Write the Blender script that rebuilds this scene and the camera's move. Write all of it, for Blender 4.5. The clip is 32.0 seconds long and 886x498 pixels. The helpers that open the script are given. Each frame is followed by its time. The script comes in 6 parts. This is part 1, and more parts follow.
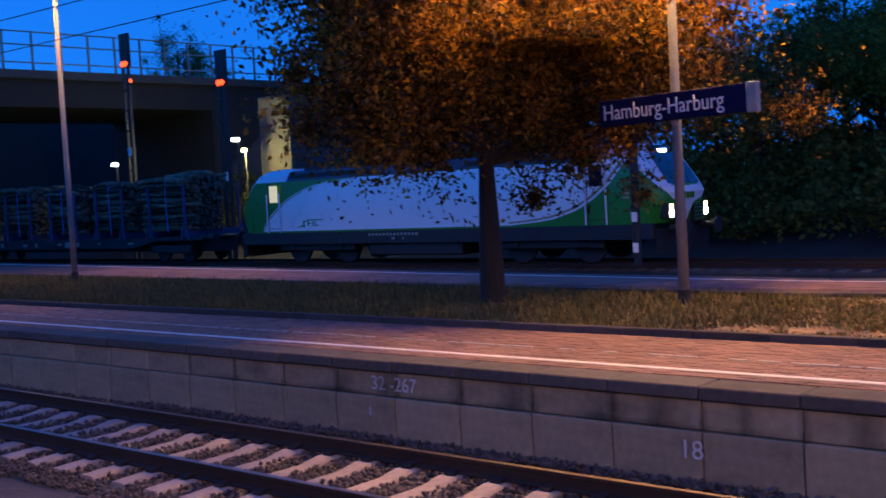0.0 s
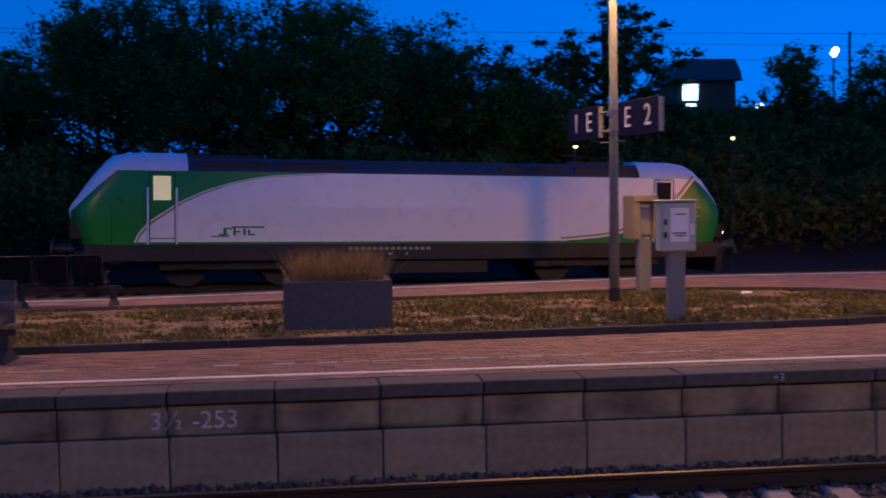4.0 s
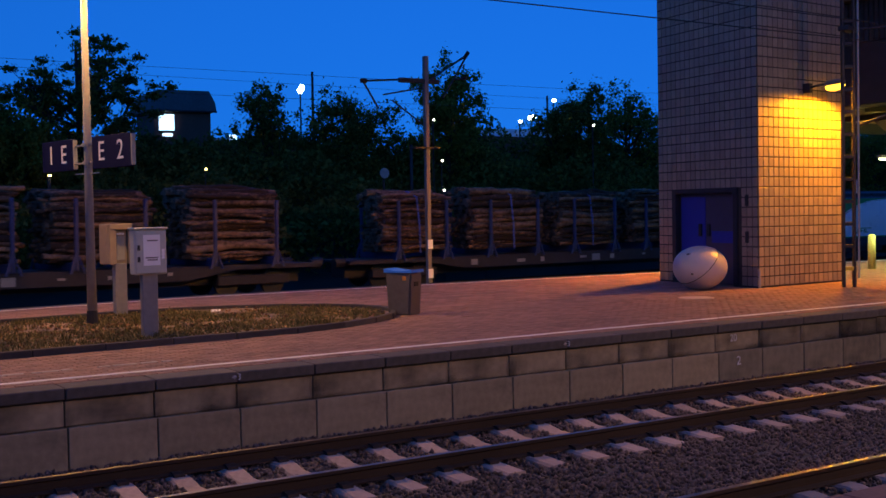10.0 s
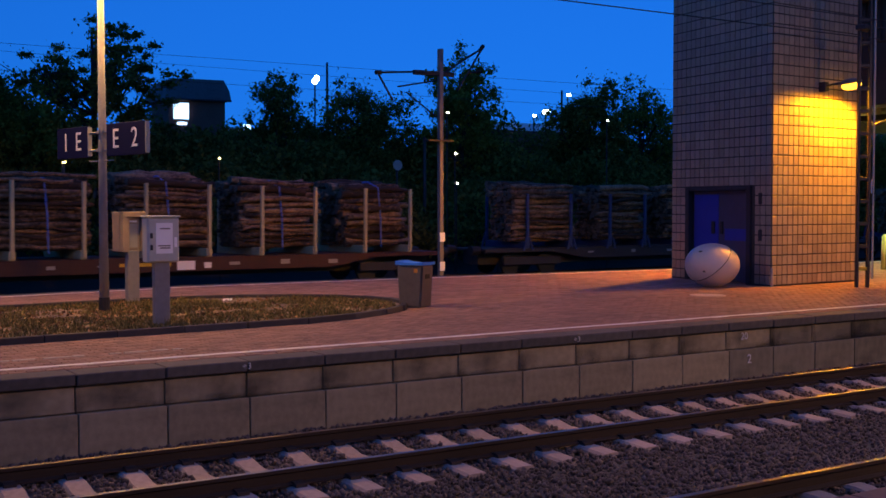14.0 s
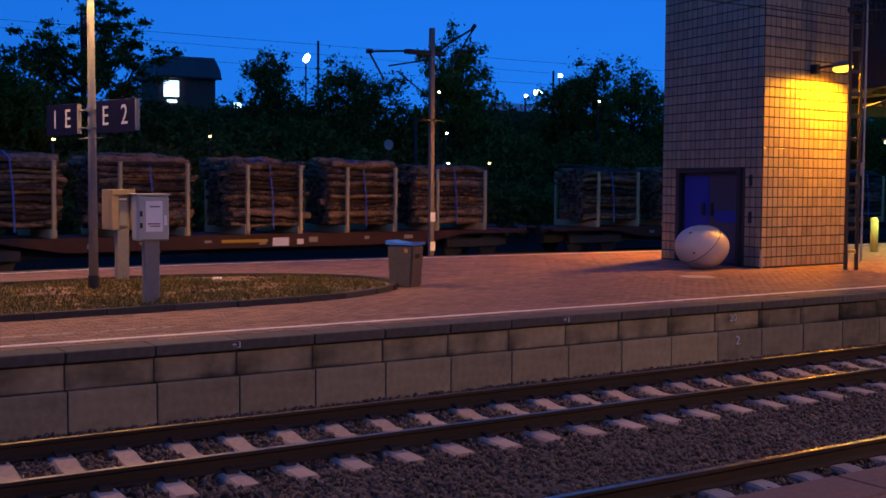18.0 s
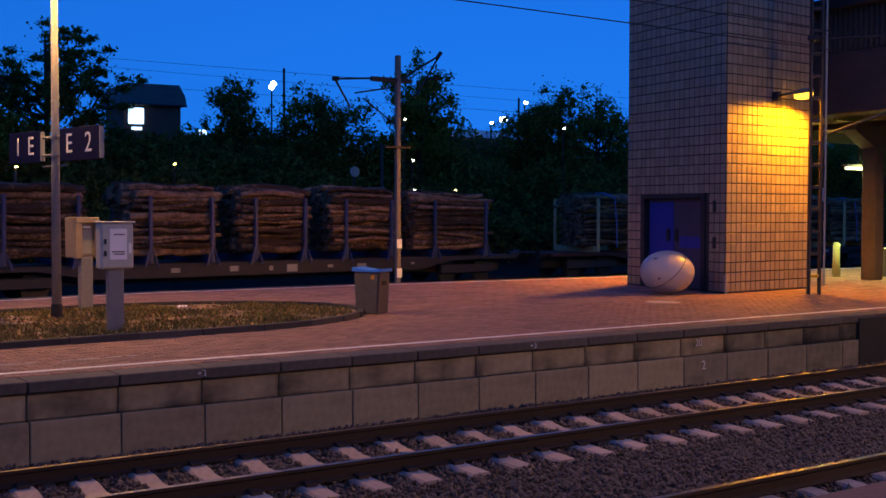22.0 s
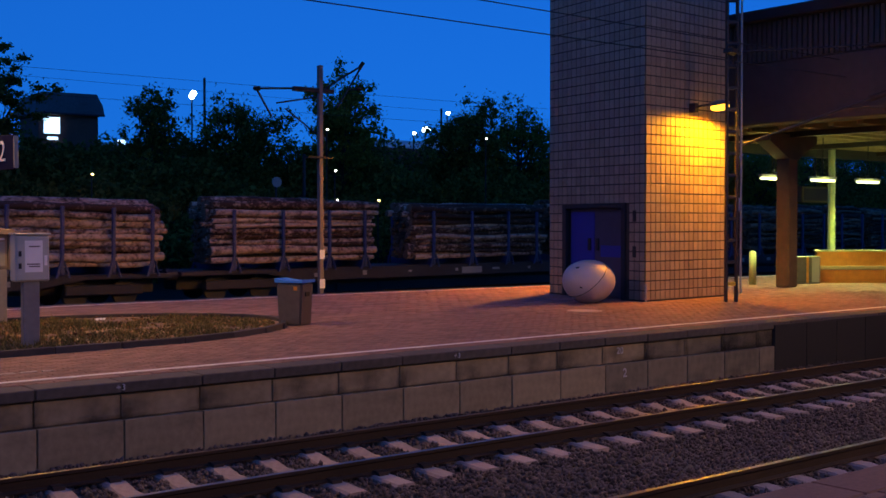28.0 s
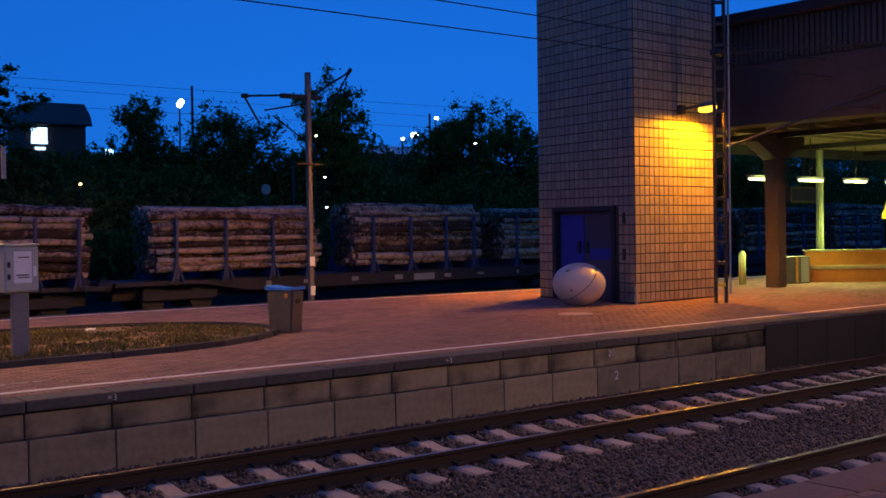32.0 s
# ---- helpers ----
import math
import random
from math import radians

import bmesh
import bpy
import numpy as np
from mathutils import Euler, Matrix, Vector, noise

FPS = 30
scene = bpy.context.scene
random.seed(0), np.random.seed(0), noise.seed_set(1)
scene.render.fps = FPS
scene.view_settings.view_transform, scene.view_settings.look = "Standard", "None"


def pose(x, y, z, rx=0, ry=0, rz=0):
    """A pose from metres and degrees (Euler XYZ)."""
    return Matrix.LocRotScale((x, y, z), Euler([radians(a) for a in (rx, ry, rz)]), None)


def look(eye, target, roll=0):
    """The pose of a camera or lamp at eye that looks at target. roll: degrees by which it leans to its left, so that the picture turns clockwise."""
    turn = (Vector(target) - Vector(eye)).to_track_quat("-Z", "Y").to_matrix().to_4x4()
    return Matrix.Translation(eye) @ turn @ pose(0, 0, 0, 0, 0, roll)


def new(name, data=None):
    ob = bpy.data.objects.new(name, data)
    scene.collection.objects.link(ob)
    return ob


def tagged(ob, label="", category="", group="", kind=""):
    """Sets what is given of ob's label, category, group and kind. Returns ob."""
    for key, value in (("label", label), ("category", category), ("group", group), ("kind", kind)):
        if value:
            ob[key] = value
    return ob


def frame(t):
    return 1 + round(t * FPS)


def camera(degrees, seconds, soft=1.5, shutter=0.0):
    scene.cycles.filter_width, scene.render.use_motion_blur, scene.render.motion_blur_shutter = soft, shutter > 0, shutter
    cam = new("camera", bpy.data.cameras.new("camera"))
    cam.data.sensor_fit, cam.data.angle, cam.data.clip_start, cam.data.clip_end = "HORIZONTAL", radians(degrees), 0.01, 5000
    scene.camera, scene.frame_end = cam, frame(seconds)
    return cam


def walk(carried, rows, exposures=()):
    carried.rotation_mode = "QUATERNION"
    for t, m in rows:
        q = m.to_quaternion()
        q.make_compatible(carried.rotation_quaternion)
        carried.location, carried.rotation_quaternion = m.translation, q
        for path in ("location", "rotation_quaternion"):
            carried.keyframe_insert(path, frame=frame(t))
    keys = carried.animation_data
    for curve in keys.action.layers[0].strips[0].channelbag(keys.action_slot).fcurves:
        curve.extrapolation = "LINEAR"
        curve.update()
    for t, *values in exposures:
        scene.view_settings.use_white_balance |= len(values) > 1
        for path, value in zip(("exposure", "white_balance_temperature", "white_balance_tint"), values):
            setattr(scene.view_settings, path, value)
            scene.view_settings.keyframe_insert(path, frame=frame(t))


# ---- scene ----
# Dusk at a station: a goods train passes behind a planted island platform.
# x runs along the tracks, y away from the viewer, z = 0 is the platform surface.
cam = camera(42.65, 32.0, soft=1.6, shutter=0.25)
# seconds, eye x y z, heading to the right of +y, pitch, roll (degrees)
PATH = [
    (0, -1.558, 3.022, 2.003, -41.28, -3.08, -3.20),
    (0.5, -1.405, 3.085, 2.015, -36.18, -4.51, -3.56),
    (1, -1.253, 3.149, 2.026, -31.73, -5.91, -3.73),
    (1.5, -1.180, 3.153, 2.015, -31.52, -4.24, -4.24),
    (2, -1.106, 3.158, 2.004, -29.57, -2.82, -3.89),
    (2.5, -0.981, 2.514, 1.980, -21.79, -3.57, -3.42),
    (3, 0.462, 1.982, 1.917, -13.15, -4.62, -3.14),
    (3.5, 0.515, 2.058, 1.867, -1.40, -2.37, -2.35),
    (4, 0.469, 1.777, 1.826, 7.19, -2.84, -0.75),
    (4.5, 0.227, 0.050, 1.824, 13.34, -3.44, -1.68),
    (6.5, 0.000, 0.000, 1.835, 33.36, -1.76, -1.09),
    (7, 0.000, 0.000, 1.835, 33.30, -1.55, -1.01),
    (7.5, 0.000, 0.000, 1.835, 33.56, -1.51, -1.04),
    (8, 0.000, 0.000, 1.835, 33.63, -1.59, -0.92),
    (8.5, 0.000, 0.000, 1.835, 33.64, -1.81, -1.04),
    (9, 0.000, 0.000, 1.835, 33.62, -1.80, -0.76),
    (9.5, 0.000, 0.000, 1.835, 33.32, -1.88, -1.13),
    (10, 0.000, 0.000, 1.835, 32.95, -1.84, -1.02),
    (10.5, 0.000, 0.000, 1.835, 32.70, -1.91, -1.10),
    (11, 0.000, 0.000, 1.835, 32.71, -2.23, -0.97),
    (11.5, 0.000, 0.000, 1.835, 32.80, -2.42, -1.00),
    (12, 0.000, 0.000, 1.835, 32.76, -2.43, -0.90),
    (12.5, 0.000, 0.000, 1.835, 32.52, -2.52, -0.54),
    (13, 0.000, 0.000, 1.835, 32.37, -2.34, -0.23),
    (13.5, 0.000, 0.000, 1.835, 32.37, -2.18, -0.22),
    (14, 0.000, 0.000, 1.835, 32.35, -2.19, -0.06),
    (14.5, 0.000, 0.000, 1.835, 32.39, -2.26, 0.03),
    (16.5, 0.000, 0.000, 1.835, 32.26, -2.55, 0.02),
    (17, 0.000, 0.000, 1.835, 32.20, -2.78, 0.11),
    (17.5, 0.000, 0.000, 1.835, 32.24, -3.12, 0.17),
    (18, 0.000, 0.000, 1.835, 32.84, -3.20, 0.33),
    (18.5, 0.000, 0.000, 1.835, 33.58, -3.10, 0.81),
    (19, 0.000, 0.000, 1.835, 35.07, -2.98, 0.02),
    (19.5, 0.000, 0.000, 1.835, 36.03, -2.96, 0.21),
    (20, 0.000, 0.000, 1.835, 35.33, -2.86, -0.01),
    (20.5, 0.000, 0.000, 1.835, 35.09, -2.62, -0.02),
    (21, 0.000, 0.000, 1.835, 34.95, -2.46, 0.11),
    (21.5, 0.000, 0.000, 1.835, 34.75, -2.11, 0.16),
    (22, 0.000, 0.000, 1.835, 34.52, -1.85, 0.14),
    (22.5, 0.000, 0.000, 1.835, 34.30, -1.85, -0.01),
    (23, 0.000, 0.000, 1.835, 34.20, -1.94, -0.07),
    (23.5, 0.000, 0.000, 1.835, 34.27, -2.08, 0.07),
    (24, 0.000, 0.000, 1.835, 34.31, -2.26, 0.08),
    (24.5, 0.000, 0.000, 1.835, 34.29, -2.47, 0.01),
    (26.5, 0.000, 0.000, 1.835, 35.08, -1.49, -0.34),
    (27, 0.000, 0.000, 1.835, 37.23, -1.37, -0.08),
    (27.5, 0.000, 0.000, 1.835, 38.32, -1.28, -0.08),
    (28, 0.000, 0.000, 1.835, 38.39, -1.33, -0.05),
    (28.5, 0.000, 0.000, 1.835, 38.20, -1.70, -0.12),
    (29, 0.000, 0.000, 1.835, 38.18, -2.03, -0.26),
    (29.5, 0.000, 0.000, 1.835, 38.66, -2.13, -0.54),
    (30, 0.000, 0.000, 1.835, 39.01, -1.98, -0.62),
    (30.5, 0.000, 0.000, 1.835, 39.24, -1.67, -0.72),
    (31, 0.000, 0.000, 1.835, 39.18, -1.37, -0.66),
    (31.5, 0.000, 0.000, 1.835, 38.94, -1.17, -0.52),
    (32, 0.000, 0.000, 1.835, 38.89, -1.08, -0.84),
]
walk(cam, [(t, pose(x, y, z, 90 + p, 0, -a) @ pose(0, 0, 0, 0, 0, r)) for t, x, y, z, a, p, r in PATH],
     ((0, 1.0, 6300, 10), (1, 0.74, 5700, 10), (2, 0.66, 5600, 10), (3, 0.55, 5400, 10), (4, 0.16, 5900, 10), (5.5, 0.0, 6400, 10), (10, 0.05, 6500, 10),
      (17, 0.16, 6600, 10), (22, 0.16, 6600, 10), (25.5, 0.02, 6500, 10), (28, -0.08, 6500, 10), (32, -0.08, 6500, 10)))

# ---- world and exposure ----
world = bpy.data.worlds.new("dusk_sky")
scene.world = world
world.use_nodes = True
wn, wl = world.node_tree.nodes, world.node_tree.links
sky = wn.new("ShaderNodeTexSky")
sky.sky_type = "NISHITA"
sky.sun_disc = False
sky.sun_elevation, sky.sun_rotation = radians(1.6), radians(222)
sky.air_density, sky.dust_density, sky.ozone_density = 1.0, 1.2, 5.0
tint = wn.new("ShaderNodeMix")
tint.data_type, tint.blend_type = "RGBA", "MULTIPLY"
tint.inputs["Factor"].default_value = 1.0
tint.inputs["B"].default_value = (0.185, 0.535, 0.81, 1)
# the even dusk blue holds down to the horizon
lift = wn.new("ShaderNodeVectorMath")
lift.operation = "MULTIPLY_ADD"
lift.inputs[1].default_value, lift.inputs[2].default_value = (1, 1, 0.7), (0, 0, 0.24)
dome = wn.new("ShaderNodeTexCoord")
wl.new(dome.outputs["Generated"], lift.inputs[0])
wl.new(lift.outputs[0], sky.inputs["Vector"])
wl.new(sky.outputs[0], tint.inputs["A"])
wl.new(tint.outputs["Result"], wn["Background"].inputs["Color"])
wn["Background"].inputs["Strength"].default_value = 0.80
scene.view_settings.exposure = 0.0

RAIL = -0.741     # top of the rails
WALL = 12.593     # front of the platform wall
NEAR = 4.62       # edge of the viewer's platform
SODIUM = (1.0, 0.50, 0.13)


def lamp(name, at, watts, colour, radius=0.12, kind="POINT", aim=None, cone=120, blend=0.6):
    data = bpy.data.lights.new(name, kind)
    data.energy, data.color, data.shadow_soft_size = watts, colour, radius
    ob = new(name, data)
    if kind == "SPOT":
        data.spot_size, data.spot_blend = radians(cone), blend
        ob.matrix_world = look(at, aim)
    else:
        ob.location = at
    return ob


# ---- materials ----
def material(name, colour, rough=0.7, metal=0.0, vary=0.25, grain=8.0, patch=0.7, bump=0.2, depth=0.01, other=None, glow=None, island=0.0, spec=0.5, per=0.0, lo=0.3, hi=0.7, leaf=0.0):
    m = bpy.data.materials.new(name)
    m.use_nodes = True
    n, l = m.node_tree.nodes, m.node_tree.links
    bsdf = n["Principled BSDF"]
    bsdf.inputs["Roughness"].default_value, bsdf.inputs["Metallic"].default_value = rough, metal
    bsdf.inputs["Specular IOR Level"].default_value = spec
    if glow:
        bsdf.inputs["Base Color"].default_value = (*colour, 1)
        bsdf.inputs["Emission Color"].default_value = (*colour, 1)
        bsdf.inputs["Emission Strength"].default_value = glow
        return m
    co = n.new("ShaderNodeTexCoord")
    fine, wide = n.new("ShaderNodeTexNoise"), n.new("ShaderNodeTexNoise")
    fine.inputs["Scale"].default_value, wide.inputs["Scale"].default_value = grain, patch
    fine.inputs["Detail"].default_value, wide.inputs["Detail"].default_value = 6, 4
    for x in (fine, wide):
        l.new(co.outputs["Object"], x.inputs["Vector"])
    mix = n.new("ShaderNodeMath")
    mix.operation = "MULTIPLY_ADD"
    mix.inputs[1].default_value = 0.5
    l.new(fine.outputs["Fac"], mix.inputs[0])
    half = n.new("ShaderNodeMath")
    half.operation = "MULTIPLY"
    half.inputs[1].default_value = 0.5
    l.new(wide.outputs["Fac"], half.inputs[0])
    l.new(half.outputs[0], mix.inputs[2])
    last = mix.outputs[0]
    if island or per:
        src = n.new("ShaderNodeObjectInfo") if per else n.new("ShaderNodeNewGeometry")
        add = n.new("ShaderNodeMath")
        add.operation = "MULTIPLY_ADD"
        add.inputs[1].default_value = per or island
        l.new(src.outputs["Random" if per else "Random Per Island"], add.inputs[0])
        l.new(last, add.inputs[2])
        sub = n.new("ShaderNodeMath")
        sub.operation = "SUBTRACT"
        sub.inputs[1].default_value = (per or island) / 2
        l.new(add.outputs[0], sub.inputs[0])
        last = sub.outputs[0]
    ramp = n.new("ShaderNodeValToRGB")
    a = [max(0.0, c * (1 - vary)) for c in colour]
    b = list(other) if other else [min(1.0, c * (1 + vary)) for c in colour]
    ramp.color_ramp.elements[0].position, ramp.color_ramp.elements[1].position = lo, hi
    ramp.color_ramp.elements[0].color, ramp.color_ramp.elements[1].color = (*a, 1), (*b, 1)
    l.new(last, ramp.inputs["Fac"])
    l.new(ramp.outputs["Color"], bsdf.inputs["Base Color"])
    rr = n.new("ShaderNodeMapRange")
    rr.inputs["To Min"].default_value, rr.inputs["To Max"].default_value = max(0.03, rough - 0.12), min(1, rough + 0.12)
    l.new(fine.outputs["Fac"], rr.inputs["Value"])
    l.new(rr.outputs[0], bsdf.inputs["Roughness"])
    if bump:
        bp = n.new("ShaderNodeBump")
        bp.inputs["Strength"].default_value, bp.inputs["Distance"].default_value = bump, depth
        l.new(fine.outputs["Fac"], bp.inputs["Height"])
        l.new(bp.outputs["Normal"], bsdf.inputs["Normal"])
    if leaf:
        thin, both = n.new("ShaderNodeBsdfTranslucent"), n.new("ShaderNodeMixShader")
        both.inputs[0].default_value = leaf
        l.new(ramp.outputs["Color"], thin.inputs["Color"])
        l.new(bsdf.outputs[0], both.inputs[1])
        l.new(thin.outputs[0], both.inputs[2])
        l.new(both.outputs[0], n["Material Output"].inputs["Surface"])
    return m


M = dict(
    earth=material("earth", (0.020, 0.016, 0.012), 0.95, vary=0.4, grain=3, bump=0.5, depth=0.05),
    ballast=material("ballast", (0.095, 0.080, 0.070), 0.9, vary=0.4, grain=14, bump=0.8, depth=0.03),
    stone=material("gravel_stone", (0.105, 0.080, 0.072), 0.85, vary=0.4, grain=20, island=0.6),
    concrete=material("wall_concrete", (0.29, 0.235, 0.155), 0.85, vary=0.34, grain=9, patch=1.4, bump=0.4, per=0.14),
    coping=material("coping_concrete", (0.085, 0.074, 0.066), 0.9, vary=0.35, grain=12, patch=1.5, bump=0.4, per=0.2),
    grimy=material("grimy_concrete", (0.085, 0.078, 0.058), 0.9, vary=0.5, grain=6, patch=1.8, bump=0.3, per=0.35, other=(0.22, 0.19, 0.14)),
    dark_wall=material("dark_concrete", (0.024, 0.022, 0.02), 0.9, vary=0.3, grain=6, per=0.2),
    sleeper=material("sleeper_concrete", (0.40, 0.305, 0.265), 0.85, vary=0.25, grain=18, bump=0.3, per=0.2),
    rust=material("rusty_rail_side", (0.035, 0.022, 0.016), 0.8, metal=0.2, vary=0.4, grain=30),
    rail_top=material("polished_rail_top", (0.24, 0.20, 0.175), 0.36, metal=1.0, vary=0.15, grain=40, bump=0.05),
    paver=material("red_grey_paver", (0.22, 0.118, 0.088), 0.85, vary=0.3, grain=25, patch=0.6, bump=0.3, island=0.35),
    joint=material("paving_joint", (0.10, 0.062, 0.048), 0.95, vary=0.3, grain=20, bump=0.3),
    white_line=material("worn_white_line", (0.75, 0.71, 0.66), 0.8, vary=0.2, grain=30, patch=3),
    worn_line=material("faint_line", (0.40, 0.35, 0.31), 0.85, vary=0.35, grain=20, patch=2),
    soil=material("sandy_soil", (0.085, 0.06, 0.036), 0.95, vary=0.4, grain=6, patch=1.2, bump=0.6, depth=0.03, other=(0.33, 0.22, 0.13)),
    grass=material("grass_blades", (0.072, 0.090, 0.017), 0.8, vary=0.35, grain=2, other=(0.205, 0.160, 0.046), island=0.8, bump=0),
    dead_leaf=material("dead_leaf_brown", (0.14, 0.065, 0.022), 0.85, vary=0.4, grain=2, other=(0.34, 0.19, 0.08), island=0.8, bump=0),
    hay=material("dry_grass", (0.30, 0.20, 0.08), 0.85, vary=0.3, grain=3, island=0.7, bump=0),
    kerb=material("kerb_stone", (0.05, 0.047, 0.048), 0.9, vary=0.35, grain=15, per=0.3),
    pole=material("galvanised_pole", (0.19, 0.19, 0.20), 0.6, metal=0.0, vary=0.2, grain=12, bump=0.05),
    black=material("black_rubber", (0.02, 0.02, 0.02), 0.7, vary=0.2),
    sign_blue=material("sign_blue", (0.0045, 0.006, 0.045), 0.7, spec=0.15, vary=0.15, grain=3, bump=0.02),
    white=material("white_paint", (0.85, 0.85, 0.84), 0.55, vary=0.06, grain=5, bump=0.03),
    sign_white=material("sign_letter_white", (0.74, 0.71, 0.78), 0.6, vary=0.06, grain=5, bump=0.02),
    box_grey=material("cabinet_grey", (0.30, 0.30, 0.27), 0.6, vary=0.12, grain=8, bump=0.05),
    cabinet_tan=material("cabinet_tan", (0.27, 0.21, 0.155), 0.6, vary=0.15, grain=8, bump=0.05),
    cabinet_white=material("cabinet_white", (0.44, 0.46, 0.41), 0.6, vary=0.1, grain=8, bump=0.05),
    mast_grey=material("mast_grey", (0.17, 0.155, 0.145), 0.75, vary=0.2, grain=9),
    steel=material("brushed_steel", (0.13, 0.12, 0.115), 0.42, metal=0.5, vary=0.2, grain=12, bump=0.05),
    # a blue lid, with some reflected sky put into the colour
    blue_lid=material("sky_blue_lid", (0.04, 0.20, 0.72), 0.7, spec=0.2, vary=0.1, grain=5, bump=0.02),
    slab=material("planter_concrete", (0.085, 0.085, 0.09), 0.9, vary=0.3, grain=16, bump=0.4),
    egg=material("grit_bin_plastic", (0.44, 0.39, 0.385), 0.4, vary=0.08, grain=6, bump=0.03),
    tile=material("beige_tile", (0.32, 0.258, 0.165), 0.4, vary=0.18, grain=10, patch=0.5, bump=0.08, per=0.35),
    tile_rest=material("beige_tile_field", (0.32, 0.258, 0.165), 0.4, vary=0.18, grain=10, patch=0.5, bump=0.08, island=0.35),
    grout=material("dark_grout", (0.05, 0.043, 0.037), 0.95, vary=0.3, grain=12),
    door_blue=material("door_blue", (0.012, 0.03, 0.30), 0.45, vary=0.12, grain=4, bump=0.03),
    door_grey=material("door_weathered", (0.05, 0.05, 0.085), 0.55, vary=0.25, grain=5),
    dark_steel=material("dark_steel", (0.035, 0.036, 0.04), 0.6, metal=0.4, vary=0.3, grain=10),
    beam=material("bridge_concrete", (0.062, 0.057, 0.054), 0.9, vary=0.25, grain=4, patch=0.5),
    pier=material("pier_concrete", (0.085, 0.073, 0.055), 0.85, vary=0.3, grain=5, patch=0.8),
    sheet=material("corrugated_sheet", (0.075, 0.064, 0.055), 0.6, vary=0.25, grain=5),
    timber=material("canopy_timber", (0.34, 0.28, 0.15), 0.75, vary=0.25, grain=5),
    green_post=material("pale_green_post", (0.30, 0.36, 0.20), 0.5, vary=0.15, grain=6),
    orange=material("orange_panel", (0.52, 0.22, 0.03), 0.6, vary=0.2, grain=6),
    # the bright orange share stands in for lamplit leaves among darker ones
    leaf_amber=material("lamp_tinted_leaves", (0.085, 0.046, 0.009), 0.7, vary=0.4, grain=1.5, other=(0.56, 0.26, 0.014), lo=0.40, hi=0.82, island=0.45, bump=0, leaf=0.45),
    leaf_dark=material("dark_leaves", (0.115, 0.108, 0.022), 0.8, vary=0.3, other=(0.205, 0.180, 0.036), grain=0.6, island=0.6, bump=0, spec=0.10, leaf=0.3),
    leaf_olive=material("olive_leaves", (0.180, 0.165, 0.026), 0.8, vary=0.3, grain=0.6, island=0.6, bump=0, spec=0.10, leaf=0.3),
    bark=material("bark", (0.028, 0.022, 0.017), 0.95, vary=0.4, grain=12, bump=0.8, depth=0.03),
    brick=material("dark_brick", (0.16, 0.06, 0.04), 0.9, vary=0.3, grain=6),
    roof=material("roof_felt", (0.10, 0.105, 0.11), 0.9, vary=0.3, grain=5),
    loco_green=material("locomotive_green", (0.02, 0.24, 0.03), 0.32, vary=0.1, grain=3, bump=0.01),
    loco_white=material("locomotive_white", (0.86, 0.87, 0.88), 0.3, vary=0.03, grain=2, bump=0.01),
    loco_pale=material("cab_roof_pale", (0.70, 0.75, 0.80), 0.35, vary=0.06, grain=2, bump=0.01),
    loco_roof=material("locomotive_roof_dark", (0.035, 0.045, 0.075), 0.5, vary=0.25, grain=4),
    loco_frame=material("locomotive_frame_grey", (0.017, 0.018, 0.023), 0.55, vary=0.25, grain=6),
    gold=material("gold_stripe", (0.40, 0.30, 0.16), 0.4, vary=0.1),
    glass=material("dark_glass", (0.010, 0.014, 0.03), 0.06, vary=0.1, bump=0),
    log=material("pine_log_bark", (0.074, 0.044, 0.026), 0.92, vary=0.5, grain=11, patch=3.0, bump=0.9, depth=0.03, per=0.30, other=(0.33, 0.21, 0.12), lo=0.44, hi=0.72),
    birch=material("birch_log_bark", (0.095, 0.047, 0.026), 0.9, vary=0.5, grain=9, patch=3.0, bump=0.9, depth=0.03, per=0.28, other=(0.52, 0.385, 0.28), lo=0.44, hi=0.64),
    cut=material("sawn_log_end", (0.12, 0.085, 0.055), 0.9, vary=0.4, grain=12, island=0.6),
    stake_blue=material("stake_blue", (0.035, 0.055, 0.15), 0.5, vary=0.25, grain=6),
    stake_cream=material("stake_cream", (0.50, 0.41, 0.22), 0.55, vary=0.2, grain=6),
    strap=material("strap_blue", (0.10, 0.17, 0.50), 0.6, vary=0.15, grain=10),
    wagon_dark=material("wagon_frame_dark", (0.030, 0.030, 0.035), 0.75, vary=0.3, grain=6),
    wagon_brown=material("wagon_frame_brown", (0.052, 0.019, 0.015), 0.75, vary=0.3, grain=6),
    yellow=material("warning_yellow", (0.55, 0.36, 0.03), 0.5, vary=0.1),
    chalk=material("chalk_mark", (0.60, 0.57, 0.60), 0.95, vary=0.2, grain=40),
    glow_white=material("floodlight_glow", (0.80, 0.92, 1.0), glow=8),
    glow_window=material("lit_panel_glow", (0.50, 0.76, 1.0), glow=2.6),
    glow_sodium=material("sodium_glow", (1.0, 0.60, 0.13), glow=2.2),
    glow_lamp=material("tower_lamp_glow", (1.0, 0.52, 0.03), glow=4.0),
    glow_tube=material("tube_glow", (0.92, 1.0, 0.50), glow=3.0),
    glow_red=material("signal_red_glow", (1.0, 0.06, 0.01), glow=2.0),
    glow_amber=material("amber_glow", (1.0, 0.72, 0.22), glow=9),
    glow_yellow=material("lantern_yellow_glow", (1.0, 0.70, 0.10), glow=1.8),
    glow_head=material("headlight_glow", (1.0, 0.95, 0.72), glow=9),
    # faint glow put in for sky seen through the pane and warm cab light
    glow_cab=material("glowing_cab_window", (0.95, 0.80, 0.42), glow=0.30),
)


